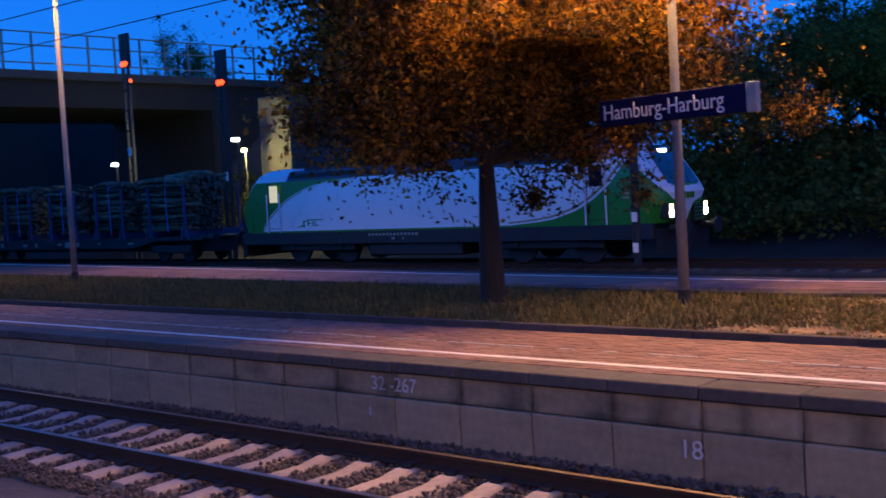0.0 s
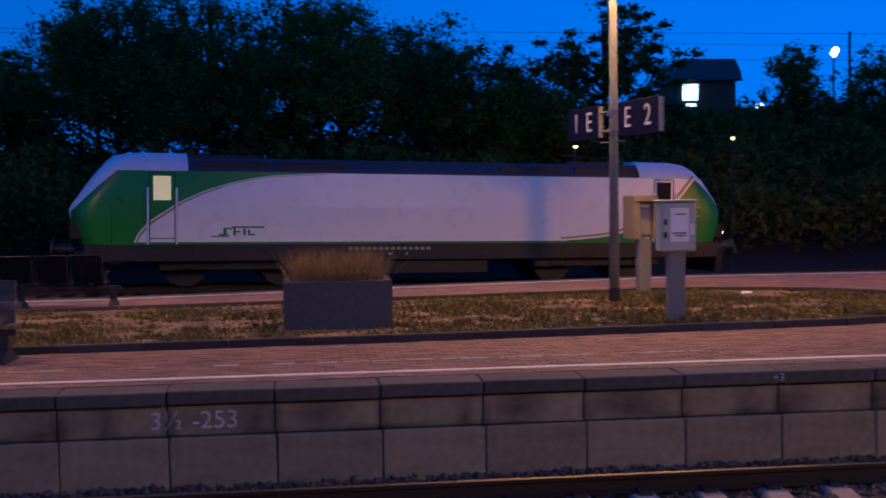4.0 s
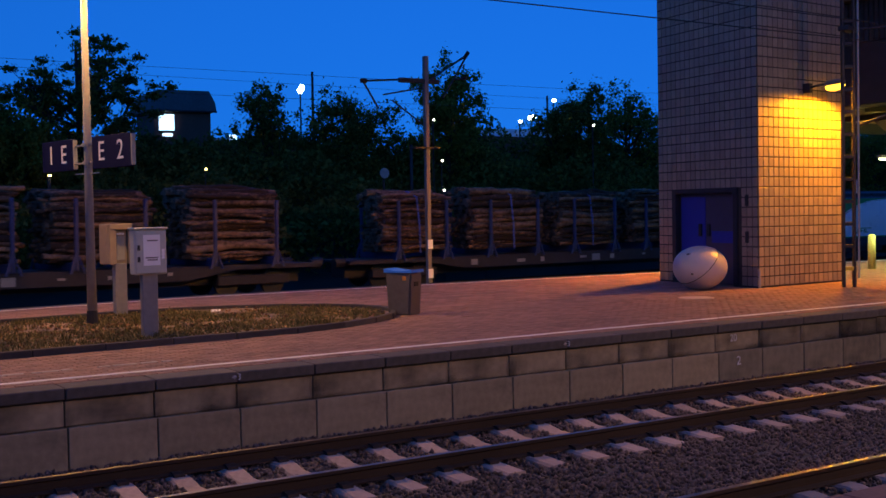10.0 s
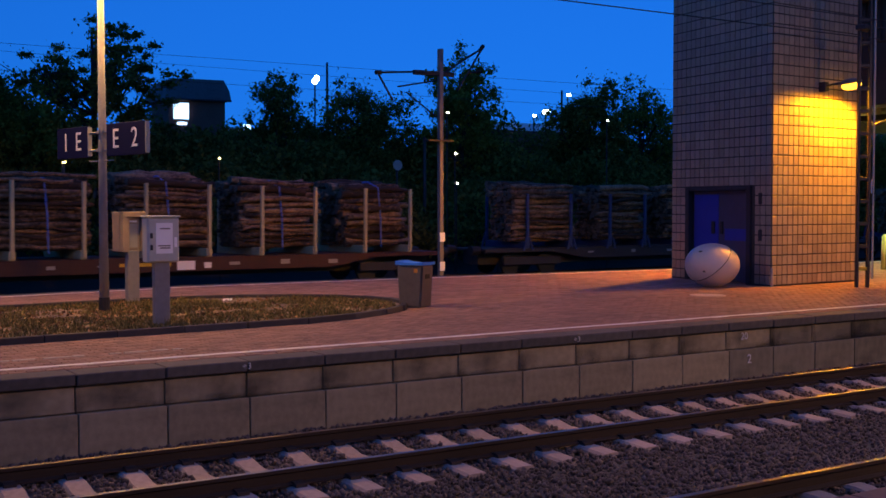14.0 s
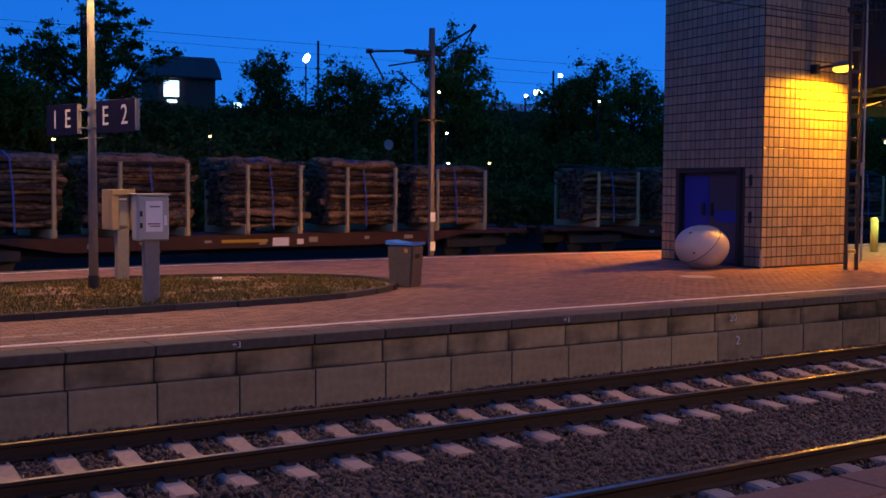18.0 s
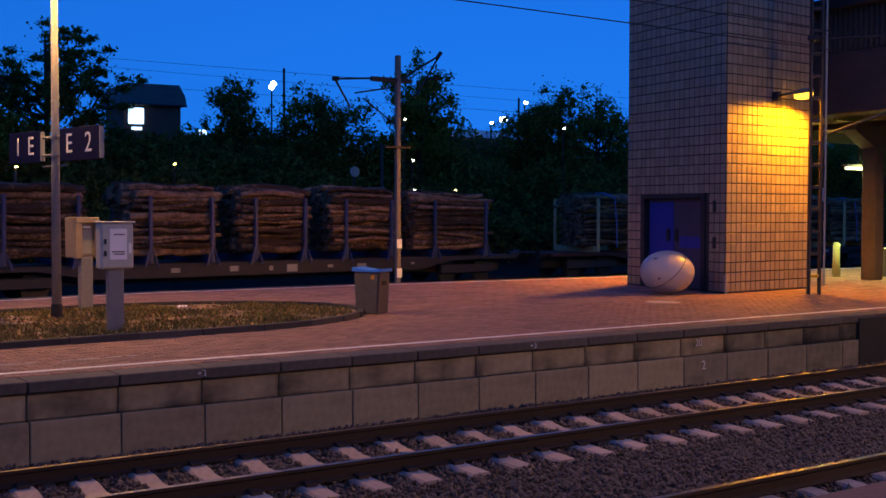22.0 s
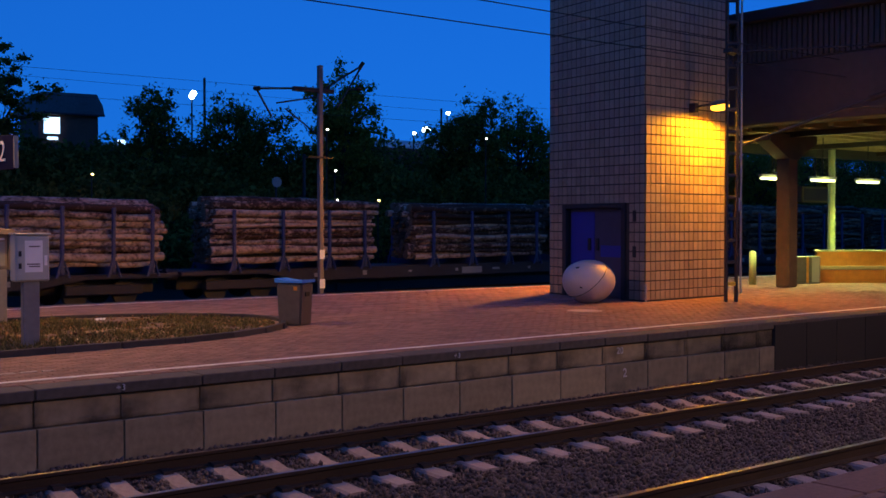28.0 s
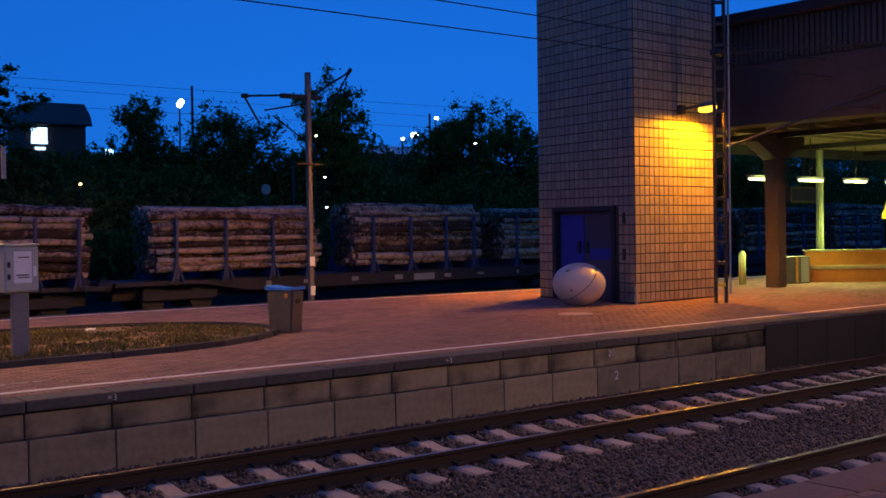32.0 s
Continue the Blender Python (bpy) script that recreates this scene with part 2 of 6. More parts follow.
# ---- building helpers ----
def part(name, bm, mat=None, parent=None, label="", at=None, smooth=False):
    """One mesh object from a bmesh, under a thing or at top level."""
    if isinstance(bm, bmesh.types.BMesh):
        me = bpy.data.meshes.new(name)
        bm.to_mesh(me)
        bm.free()
    else:
        me = bm
    if mat and not me.materials:
        for m in mat if isinstance(mat, (list, tuple)) else (mat,):
            me.materials.append(m)
    if smooth:
        me.shade_smooth()
    ob = new(name, me)
    ob.parent = parent
    if at is not None:
        ob.matrix_basis = at if isinstance(at, Matrix) else Matrix.Translation(at)
    if label:
        tagged(ob, label)
    return ob


def thing(name, at, label, category, group="", kind=""):
    ob = new(name)
    ob.empty_display_size = 0.2
    ob.matrix_basis = at if isinstance(at, Matrix) else Matrix.Translation(at)
    return tagged(ob, label, category, group, kind)


def cuboid(x0, x1, y0, y1, z0, z1, bevel=0.0, bm=None):
    bm2 = bmesh.new()
    bmesh.ops.create_cube(bm2, size=1)
    for v in bm2.verts:
        v.co = Vector(((x0 + x1) / 2 + v.co.x * (x1 - x0), (y0 + y1) / 2 + v.co.y * (y1 - y0), (z0 + z1) / 2 + v.co.z * (z1 - z0)))
    if bevel:
        bmesh.ops.bevel(bm2, geom=bm2.edges[:], offset=bevel, segments=1, affect="EDGES")
    return join(bm, bm2)


def join(bm, bm2):
    if bm is None:
        return bm2
    me = bpy.data.meshes.new("tmp")
    bm2.to_mesh(me)
    bm2.free()
    bm.from_mesh(me)
    bpy.data.meshes.remove(me)
    return bm


def tube(points, r0, r1=None, sides=8, bm=None):
    """A tapered tube along points."""
    bm = bm or bmesh.new()
    r1 = r0 if r1 is None else r1
    pts = [Vector(p) for p in points]
    rings = []
    for i, p in enumerate(pts):
        d = (pts[min(i + 1, len(pts) - 1)] - pts[max(i - 1, 0)]).normalized()
        u = d.cross(Vector((0, 0, 1)) if abs(d.z) < 0.9 else Vector((1, 0, 0))).normalized()
        w = d.cross(u)
        r = r0 + (r1 - r0) * i / max(1, len(pts) - 1)
        rings.append([bm.verts.new(p + u * (math.cos(k * 2 * math.pi / sides) * r) + w * (math.sin(k * 2 * math.pi / sides) * r)) for k in range(sides)])
    for a, b in zip(rings, rings[1:]):
        for k in range(sides):
            bm.faces.new((a[k], a[(k + 1) % sides], b[(k + 1) % sides], b[k]))
    bm.faces.new(rings[0][::-1])
    bm.faces.new(rings[-1])
    bmesh.ops.recalc_face_normals(bm, faces=bm.faces[:])
    return bm


def prism(outline, axis, a, b, bm=None):
    """An outline of (u, v) drawn out along an axis from a to b: axis y takes (x, z), axis x takes (y, z), axis z takes (x, y)."""
    bm = bm or bmesh.new()
    put = {"y": lambda u, v, w: (u, w, v), "x": lambda u, v, w: (w, u, v), "z": lambda u, v, w: (u, v, w)}[axis]
    p = [bm.verts.new(put(u, v, a)) for u, v in outline]
    q = [bm.verts.new(put(u, v, b)) for u, v in outline]
    n = len(outline)
    bm.faces.new(p)
    bm.faces.new(q[::-1])
    for i in range(n):
        bm.faces.new((p[i], q[i], q[(i + 1) % n], p[(i + 1) % n]))
    bmesh.ops.recalc_face_normals(bm, faces=bm.faces[:])
    return bm


def mesh_of(name, verts, faces, mat):
    me = bpy.data.meshes.new(name)
    me.from_pydata([tuple(v) for v in verts], [], [tuple(f) for f in faces])
    if mat:
        me.materials.append(mat)
    return me


def quads(centres, size, rng, mat, name, flat=0.0, spread=0.45):
    """Leaf-like folded quads about many centres, as one mesh."""
    n = len(centres)
    d = rng.normal(size=(n, 3))
    d[:, 2] *= 1 - flat
    d /= np.linalg.norm(d, axis=1)[:, None]
    e = np.cross(d, rng.normal(size=(n, 3)))
    e /= np.linalg.norm(e, axis=1)[:, None]
    s = size * rng.uniform(1 - spread, 1 + spread, size=(n, 1))
    nn = np.cross(d, e) * s * 0.25
    v = np.stack([centres - d * s, centres - e * s * 0.55 + nn, centres + d * s, centres + e * s * 0.55 + nn], 1).reshape(-1, 3)
    me = bpy.data.meshes.new(name)
    me.vertices.add(4 * n)
    me.vertices.foreach_set("co", v.astype(np.float32).ravel())
    me.loops.add(4 * n)
    me.loops.foreach_set("vertex_index", np.arange(4 * n, dtype=np.int32))
    me.polygons.add(n)
    me.polygons.foreach_set("loop_start", np.arange(0, 4 * n, 4, dtype=np.int32))
    me.update(calc_edges=True)
    me.materials.append(mat)
    return me


def text(name, body, size, at, mat, parent=None, stretch=1.0):
    cu = bpy.data.curves.new(name, "FONT")
    cu.body, cu.size, cu.extrude, cu.align_x, cu.align_y = body, size, 0.003, "CENTER", "CENTER"
    cu.space_character = stretch
    cu.materials.append(mat)
    ob = new(name, cu)
    ob.parent = parent
    ob.matrix_basis = at
    return ob


UPRIGHT = pose(0, 0, 0, 90, 0, 0)

# ---- ground, ballast, tracks ----
ground = part("ground", mesh_of("ground", [(-2500, -800, -1.25), (2500, -800, -1.25), (2500, 4000, -1.25), (-2500, 4000, -1.25)], [(0, 1, 2, 3)], M["earth"]), None)
tagged(ground, "dark bare earth round the station", "ground", kind="structure")


def ballast_bed(name, y0, y1, z, mat):
    nx, ny = 240, 14
    rng = np.random.default_rng(7)
    v = [(-60 + 130 * i / nx, y0 + (y1 - y0) * j / ny, z + rng.uniform(-0.03, 0.03) - (0.1 if j in (0, ny) else 0)) for i in range(nx + 1) for j in range(ny + 1)]
    f = [(i * (ny + 1) + j, (i + 1) * (ny + 1) + j, (i + 1) * (ny + 1) + j + 1, i * (ny + 1) + j + 1) for i in range(nx) for j in range(ny)]
    return tagged(part(name, mesh_of(name, v, f, M[mat]), None), "bed of grey-brown ballast under the rails", "ballast", kind="structure")


ballast_bed("ballast_bed", NEAR + 0.1, WALL - 0.02, RAIL - 0.25, "ballast")


def gravel(name, n, x0, x1, y0, y1, z, seed, size=(0.018, 0.037)):
    rng = np.random.default_rng(seed)
    base = np.array([(1, 0, 0), (-1, 0, 0), (0, 1, 0), (0, -1, 0), (0, 0, 1), (0, 0, -1)], float)
    tri = np.array([(0, 2, 4), (2, 1, 4), (1, 3, 4), (3, 0, 4), (2, 0, 5), (1, 2, 5), (3, 1, 5), (0, 3, 5)])
    c = np.stack([rng.uniform(x0, x1, n), rng.uniform(y0, y1, n), z + rng.uniform(-0.015, 0.03, n)], 1)
    on_sleeper = (np.abs((c[:, 0] - 0.5 + 0.3) % 0.6 - 0.3) < 0.13) & (np.abs(c[:, 1] - (WALL - 1.6995)) < 1.3)
    c = c[~on_sleeper]
    n = len(c)
    s = rng.uniform(size[0], size[1], (n, 1, 1)) * rng.uniform(0.6, 1.4, (n, 6, 1))
    q = np.linalg.qr(rng.normal(size=(n, 3, 3)))[0]
    v = np.einsum("nij,kj->nki", q, base) * s + c[:, None]
    f = (tri[None] + (np.arange(n) * 6)[:, None, None]).reshape(-1, 3)
    me = bpy.data.meshes.new(name)
    me.vertices.add(6 * n)
    me.vertices.foreach_set("co", v.astype(np.float32).ravel())
    me.loops.add(24 * n)
    me.loops.foreach_set("vertex_index", f.astype(np.int32).ravel())
    me.polygons.add(8 * n)
    me.polygons.foreach_set("loop_start", np.arange(0, 24 * n, 3, dtype=np.int32))
    me.update(calc_edges=True)
    me.materials.append(M["stone"])
    return tagged(part(name, me, None), "loose grey ballast stones between the sleepers", "gravel", kind="stuff")


gravel("gravel", 62000, -12, 26, 7.6, WALL - 0.1, RAIL - 0.215, 3)
gravel("gravel", 21000, -30, -12, 9.2, WALL - 0.1, RAIL - 0.215, 4)
gravel("gravel", 12000, 5, 24, 4.9, 7.6, RAIL - 0.215, 5)


gravel("gravel", 5000, -16, 20, WALL - 0.30, WALL - 0.06, RAIL - 0.175, 6)


def rail_profile():
    return [(-0.036, 0), (0.036, 0), (0.036, -0.03), (0.010, -0.045), (0.009, -0.13), (0.07, -0.150), (0.07, -0.16), (-0.07, -0.16), (-0.07, -0.150), (-0.009, -0.13), (-0.010, -0.045), (-0.036, -0.03)]


def sleeper_mesh():
    bm = prism([(-1.3, -0.21), (1.3, -0.21), (1.3, 0.0), (0.95, 0.015), (0.55, 0.015), (0.3, -0.03), (-0.3, -0.03), (-0.55, 0.015), (-0.95, 0.015), (-1.3, 0.0)], "x", -0.125, 0.125)
    bmesh.ops.bevel(bm, geom=[e for e in bm.edges if abs(e.verts[0].co.x - e.verts[1].co.x) < 0.01 and e.verts[0].co.z > -0.1 and e.verts[1].co.z > -0.1], offset=0.025, segments=1, affect="EDGES")
    me = bpy.data.meshes.new("sleeper")
    bm.to_mesh(me)
    bm.free()
    me.materials.append(M["sleeper"])
    return me


SLEEPER, DARK_SLEEPER = sleeper_mesh(), sleeper_mesh()
# far sleepers take the dark ballast colour in place of shade under the train
DARK_SLEEPER.materials.clear()
DARK_SLEEPER.materials.append(M["ballast"])
CLIP = bpy.data.meshes.new("rail_clip")
clip_bm = prism([(-0.15, 0), (0.15, 0), (0.14, 0.03), (0.08, 0.045), (-0.08, 0.045), (-0.14, 0.03)], "x", -0.06, 0.06)
clip_bm.to_mesh(CLIP)
clip_bm.free()
CLIP.materials.append(M["rust"])


def track(yc, x0, x1, first, clips, label):
    t = thing("railway_track", (0, yc, RAIL), label, "railway track", "tracks")
    for side in (-0.7535, 0.7535):
        part("rail", prism([(side + u, v) for u, v in rail_profile()], "x", x0, x1), M["rust"], t)
        part("running_surface", cuboid(x0, x1, side - 0.034, side + 0.034, 0.0, 0.004), M["rail_top"], t, "polished top of the rail")
    n = 0
    x = first
    while x < x1:
        part("sleeper", SLEEPER, None, t, at=(x, 0, -0.18))
        if clips and -14 < x < 24:
            for side in (-0.7535, 0.7535):
                part("rail_clip", CLIP, None, t, at=(x, side, -0.165))
        x += 0.6
    return t


track(WALL - 0.946 - 0.7535, -40, 62, -34.9, True, "straight track on pale concrete sleepers in ballast")
track(6.53, -40, 62, -5.05, False, "track along the edge of the viewer's platform")


def ease(x, a, b):
    u = min(1.0, max(0.0, (x - a) / (b - a)))
    return u * u * (3 - 2 * u)


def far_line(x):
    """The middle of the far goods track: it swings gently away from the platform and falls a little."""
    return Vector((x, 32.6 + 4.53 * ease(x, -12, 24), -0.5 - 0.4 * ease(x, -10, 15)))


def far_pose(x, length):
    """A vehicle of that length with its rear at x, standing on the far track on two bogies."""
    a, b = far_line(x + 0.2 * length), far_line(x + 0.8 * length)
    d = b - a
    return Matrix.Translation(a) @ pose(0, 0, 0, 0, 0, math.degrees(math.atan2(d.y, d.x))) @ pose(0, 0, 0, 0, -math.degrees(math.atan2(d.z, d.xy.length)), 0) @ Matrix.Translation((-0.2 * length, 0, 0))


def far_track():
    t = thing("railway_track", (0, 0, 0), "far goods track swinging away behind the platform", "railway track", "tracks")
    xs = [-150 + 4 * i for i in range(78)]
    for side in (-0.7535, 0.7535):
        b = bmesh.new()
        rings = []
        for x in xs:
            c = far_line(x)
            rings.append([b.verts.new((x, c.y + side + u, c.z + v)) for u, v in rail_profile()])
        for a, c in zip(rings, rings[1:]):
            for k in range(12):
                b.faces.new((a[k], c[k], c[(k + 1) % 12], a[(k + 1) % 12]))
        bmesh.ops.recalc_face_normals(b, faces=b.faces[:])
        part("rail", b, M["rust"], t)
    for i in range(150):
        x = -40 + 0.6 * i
        part("sleeper", DARK_SLEEPER, None, t, at=far_line(x) + Vector((0, 0, -0.18)))
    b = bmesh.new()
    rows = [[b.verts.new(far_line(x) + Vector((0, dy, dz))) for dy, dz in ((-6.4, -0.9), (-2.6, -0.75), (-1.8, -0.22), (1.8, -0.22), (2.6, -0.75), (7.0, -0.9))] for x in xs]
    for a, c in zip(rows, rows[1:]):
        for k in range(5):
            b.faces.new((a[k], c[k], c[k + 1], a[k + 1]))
    # dark earth tone stands in for the unlit ground below the train
    part("ballast", b, M["earth"], t, "ballast in a dark tone for the black gap under the train")


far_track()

# ---- island platform ----
EDGE_FAR = [(-120, 28.6), (-45, 25.4), (-25, 23.9), (-10, 22.8), (-3, 23.1), (4, 24.5), (9, 25.3), (14, 25.1), (24, 24.3), (75, 22.6)]
outline = [(-120, WALL + 0.42), (75, WALL + 0.42)] + [(x, y - 0.35) for x, y in EDGE_FAR[::-1]]
slab = tagged(part("platform", prism(outline, "z", -1.2, -0.012), M["joint"]), "sand-bedded platform body under the pavers", "platform", kind="structure")
bm = bmesh.new()
for (xa, ya), (xb, yb) in zip(EDGE_FAR, EDGE_FAR[1:]):
    q = [bm.verts.new(p) for p in ((xa, ya - 0.35, 0), (xb, yb - 0.35, 0), (xb, yb, 0), (xa, ya, 0), (xa, ya - 0.35, -1.2), (xb, yb - 0.35, -1.2), (xb, yb, -1.2), (xa, ya, -1.2))]
    for f in ((0, 1, 2, 3), (2, 6, 7, 3), (0, 4, 5, 1)):
        bm.faces.new([q[i] for i in f])
tagged(part("platform_edge", bm, M["coping"]), "worn concrete edge on the platform's far side", "platform edge", kind="structure")
bm = bmesh.new()
for (xa, ya), (xb, yb) in zip(EDGE_FAR, EDGE_FAR[1:]):
    bm.faces.new([bm.verts.new(p) for p in ((xa, ya - 0.62, 0.006), (xb, yb - 0.62, 0.006), (xb, yb - 0.50, 0.006), (xa, ya - 0.50, 0.006))])
tagged(part("white_line", bm, M["white_line"]), "worn white safety line along the far platform edge", "platform line", kind="structure")
bm = bmesh.new()
rt = random.Random(19)
x = -60.0
while x < 5.5:
    w = rt.uniform(0.12, 0.34)
    if rt.random() < 0.75:
        cuboid(x, x + w, WALL + 1.42 + rt.uniform(-0.01, 0.01), WALL + 1.48 + rt.uniform(-0.015, 0.02), -0.002, 0.010, 0, bm)
    x += w + rt.uniform(0.02, 0.12)
tagged(part("broken_line", bm, M["worn_line"]), "faint broken pale line on the paving", "platform line", kind="structure")
tagged(part("white_line", cuboid(-60, 75, WALL + 0.67, WALL + 0.77, -0.002, 0.006), M["white_line"]), "worn white safety line along the near platform edge", "platform line", kind="structure")


def pavers(name, x0, x1, y0, y1, sx, sy, seed, hole=None):
    """Many small paving stones, joined, with open joints."""
    rng = np.random.default_rng(seed)
    vs, fs = [], []
    j = 0
    y = y0
    while y < y1 - 0.02:
        x = x0 + (sx / 2 if j % 2 else 0)
        while x < x1:
            if not (hole and hole(x + sx / 2, y + sy / 2)):
                z = rng.uniform(-0.003, 0.003)
                g = 0.006
                k = len(vs)
                vs += [(x + g, y + g, z), (x + sx - g, y + g, z), (x + sx - g, y + sy - g, z), (x + g, y + sy - g, z),
                       (x, y, z - 0.012), (x + sx, y, z - 0.012), (x + sx, y + sy, z - 0.012), (x, y + sy, z - 0.012)]
                fs += [(k, k + 1, k + 2, k + 3), (k, k + 4, k + 5, k + 1), (k + 1, k + 5, k + 6, k + 2), (k + 2, k + 6, k + 7, k + 3), (k + 3, k + 7, k + 4, k)]
            x += sx
        y += sy
        j += 1
    return tagged(part(name, mesh_of(name, vs, fs, M["paver"])), "reddish-grey concrete pavers laid in bond on the platform", "paving", kind="stuff")


BED_END = 10.6


def bed_near(x):
    return float(np.interp(x, (-20, -6, 2, 6.6), (15.3, 15.4, 15.65, 15.95)))


def bed_far(x):
    return float(np.interp(x, (-30, -9, 3, 6.6), (20.4, 19.6, 20.8, 21.2)))


def in_bed(x, y, grow=0.0):
    """Inside the planted bed: a strip with a rounded end."""
    if x < 6.6:
        return bed_near(x) - grow < y < bed_far(x) + grow
    u = (x - 6.6) / (BED_END - 6.6 + grow)
    if u > 1:
        return False
    return abs(y - 18.575) < 2.625 * math.sqrt(1 - u * u) + grow


def paved_out(x, y):
    far = float(np.interp(x, [p[0] for p in EDGE_FAR], [p[1] for p in EDGE_FAR]))
    return in_bed(x, y) or y > far - 0.36


pavers("paving", -34, 30, WALL + 0.42, 16.9, 0.2, 0.1, 11, paved_out)
pavers("paving", 3.0, 34, 16.9, 27.0, 0.3, 0.2, 12, paved_out)
pavers("paving", -34, 3.0, 21.0, 27.0, 0.4, 0.4, 13, paved_out)

# the wall under the platform edge: coping stones and two courses of blocks
wall = thing("wall_platform", (0, 0, 0), "platform retaining wall of pale concrete blocks with dark copings", "wall", kind="structure")
part("wall_core", cuboid(-60, 75, WALL + 0.06, WALL + 0.42, -1.3, -0.02), M["dark_wall"], wall)


def block(w, d, h, bevel):
    me = bpy.data.meshes.new("block")
    b = cuboid(0.006, w - 0.006, 0, d, 0, h, bevel)
    b.to_mesh(me)
    b.free()
    return me


COPING, UPPER, LOWER = block(1.0, 0.44, 0.128, 0.012), block(1.0, 0.1, 0.29, 0.008), block(1.0, 0.16, 0.62, 0.008)
COPING.materials.append(M["coping"])
for m in (UPPER, LOWER):
    m.materials.append(M["concrete"])
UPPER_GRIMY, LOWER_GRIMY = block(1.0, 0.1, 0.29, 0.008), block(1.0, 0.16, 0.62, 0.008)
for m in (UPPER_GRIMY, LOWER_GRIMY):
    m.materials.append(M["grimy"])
rng = random.Random(5)
for i in range(-28, 25):
    x = -6.813 + 1.002 * i
    j = rng.uniform
    if i < 24:
        part("coping_stone", COPING, None, wall, at=(x, WALL - 0.065 + j(-0.006, 0.006), -0.128 + j(-0.004, 0.003)))
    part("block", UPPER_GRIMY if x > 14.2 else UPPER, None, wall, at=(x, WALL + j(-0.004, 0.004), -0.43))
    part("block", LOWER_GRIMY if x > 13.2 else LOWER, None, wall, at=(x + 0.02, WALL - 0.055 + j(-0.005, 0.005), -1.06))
# darker blocks from x = 17.7 on
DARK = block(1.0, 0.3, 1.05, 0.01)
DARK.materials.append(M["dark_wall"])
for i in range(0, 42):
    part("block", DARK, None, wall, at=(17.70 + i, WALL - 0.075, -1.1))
    part("coping_stone", COPING, None, wall, at=(17.237 + i * 1.002, WALL - 0.045, -0.128))


def chalk(body, x, z, size):
    text("chalk_writing", body, size, Matrix.Translation((x, WALL - (0.012 if z > -0.45 else 0.075), z)) @ UPRIGHT, M["chalk"], wall)


chalk("32 -267", -10.85, -0.29, 0.24)
chalk("3\u00bd -253", -0.55, -0.29, 0.24)
chalk("18", -6.9, -0.62, 0.26)
chalk("2", 13.67, -0.60, 0.20)
chalk("20", 13.62, -0.24, 0.16)
chalk("1", -11.2, -0.62, 0.16)
for x in (5.18, 10.17, -4.6):
    text("chalk_writing", "\u00f73", 0.11, Matrix.Translation((x, WALL - 0.085, -0.06)) @ UPRIGHT, M["chalk"], wall)


def stain_material(name, colour):
    m = bpy.data.materials.new(name)
    m.use_nodes = True
    n, l = m.node_tree.nodes, m.node_tree.links
    bsdf = n["Principled BSDF"]
    bsdf.inputs["Base Color"].default_value = (*colour, 1)
    bsdf.inputs["Roughness"].default_value = 0.95
    co = n.new("ShaderNodeTexCoord")
    ball = n.new("ShaderNodeTexGradient")
    ball.gradient_type = "SPHERICAL"
    noi = n.new("ShaderNodeTexNoise")
    noi.inputs["Scale"].default_value, noi.inputs["Detail"].default_value = 2.2, 5
    mul = n.new("ShaderNodeMath")
    mul.operation, mul.use_clamp = "MULTIPLY", True
    boost = n.new("ShaderNodeMath")
    boost.operation, boost.use_clamp = "MULTIPLY", True
    boost.inputs[1].default_value = 0.75
    l.new(co.outputs["Object"], ball.inputs["Vector"])
    l.new(co.outputs["Object"], noi.inputs["Vector"])
    l.new(ball.outputs["Fac"], mul.inputs[0])
    l.new(noi.outputs["Fac"], mul.inputs[1])
    l.new(mul.outputs[0], boost.inputs[0])
    l.new(boost.outputs[0], bsdf.inputs["Alpha"])
    return m


RUST_STAIN, SOOT_STAIN = stain_material("rust_stain", (0.05, 0.026, 0.012)), stain_material("soot_stain", (0.045, 0.04, 0.035))


STAINS = []


def stain(x, z, w, h, turn, mat):
    STAINS.append(x)
    b = bmesh.new()
    b.faces.new([b.verts.new(p) for p in ((-1, 0, -1), (1, 0, -1), (1, 0, 1), (-1, 0, 1))])
    part("stain", b, mat, wall, at=Matrix.Translation((x, WALL - 0.014 - 0.0006 * (len(STAINS) % 30), z)) @ pose(0, 0, 0, 0, turn, 0) @ Matrix.Diagonal((w, 1, h, 1)))


stain(-4.80, -0.80, 0.50, 0.085, 20, RUST_STAIN)
stain(-4.95, -0.74, 0.25, 0.11, 20, RUST_STAIN)
rs = random.Random(91)
for k in range(34):
    stain(-13 + k * 0.98 + rs.uniform(-0.4, 0.4), -0.22 - rs.uniform(0, 0.15), rs.uniform(0.12, 0.4), rs.uniform(0.15, 0.36), rs.uniform(-6, 6), SOOT_STAIN)
for k in range(16):
    stain(-12 + k * 2 + rs.uniform(-0.8, 0.8), -0.98, rs.uniform(0.4, 1.0), rs.uniform(0.10, 0.22), 0, SOOT_STAIN)
for k in range(34):
    x = -14.82 + 1.002 * k
    stain(x + 0.01, -0.30 + rs.uniform(-0.04, 0.04), rs.uniform(0.05, 0.11), rs.uniform(0.16, 0.26), rs.uniform(-3, 3), SOOT_STAIN)
    stain(x + rs.uniform(0, 1), -0.425, rs.uniform(0.4, 0.8), rs.uniform(0.05, 0.09), 0, SOOT_STAIN)
for k in range(6):
    stain(14.6 + k * 0.7, -0.5 + rs.uniform(-0.2, 0.2), rs.uniform(0.4, 0.8), rs.uniform(0.3, 0.5), 0, SOOT_STAIN)

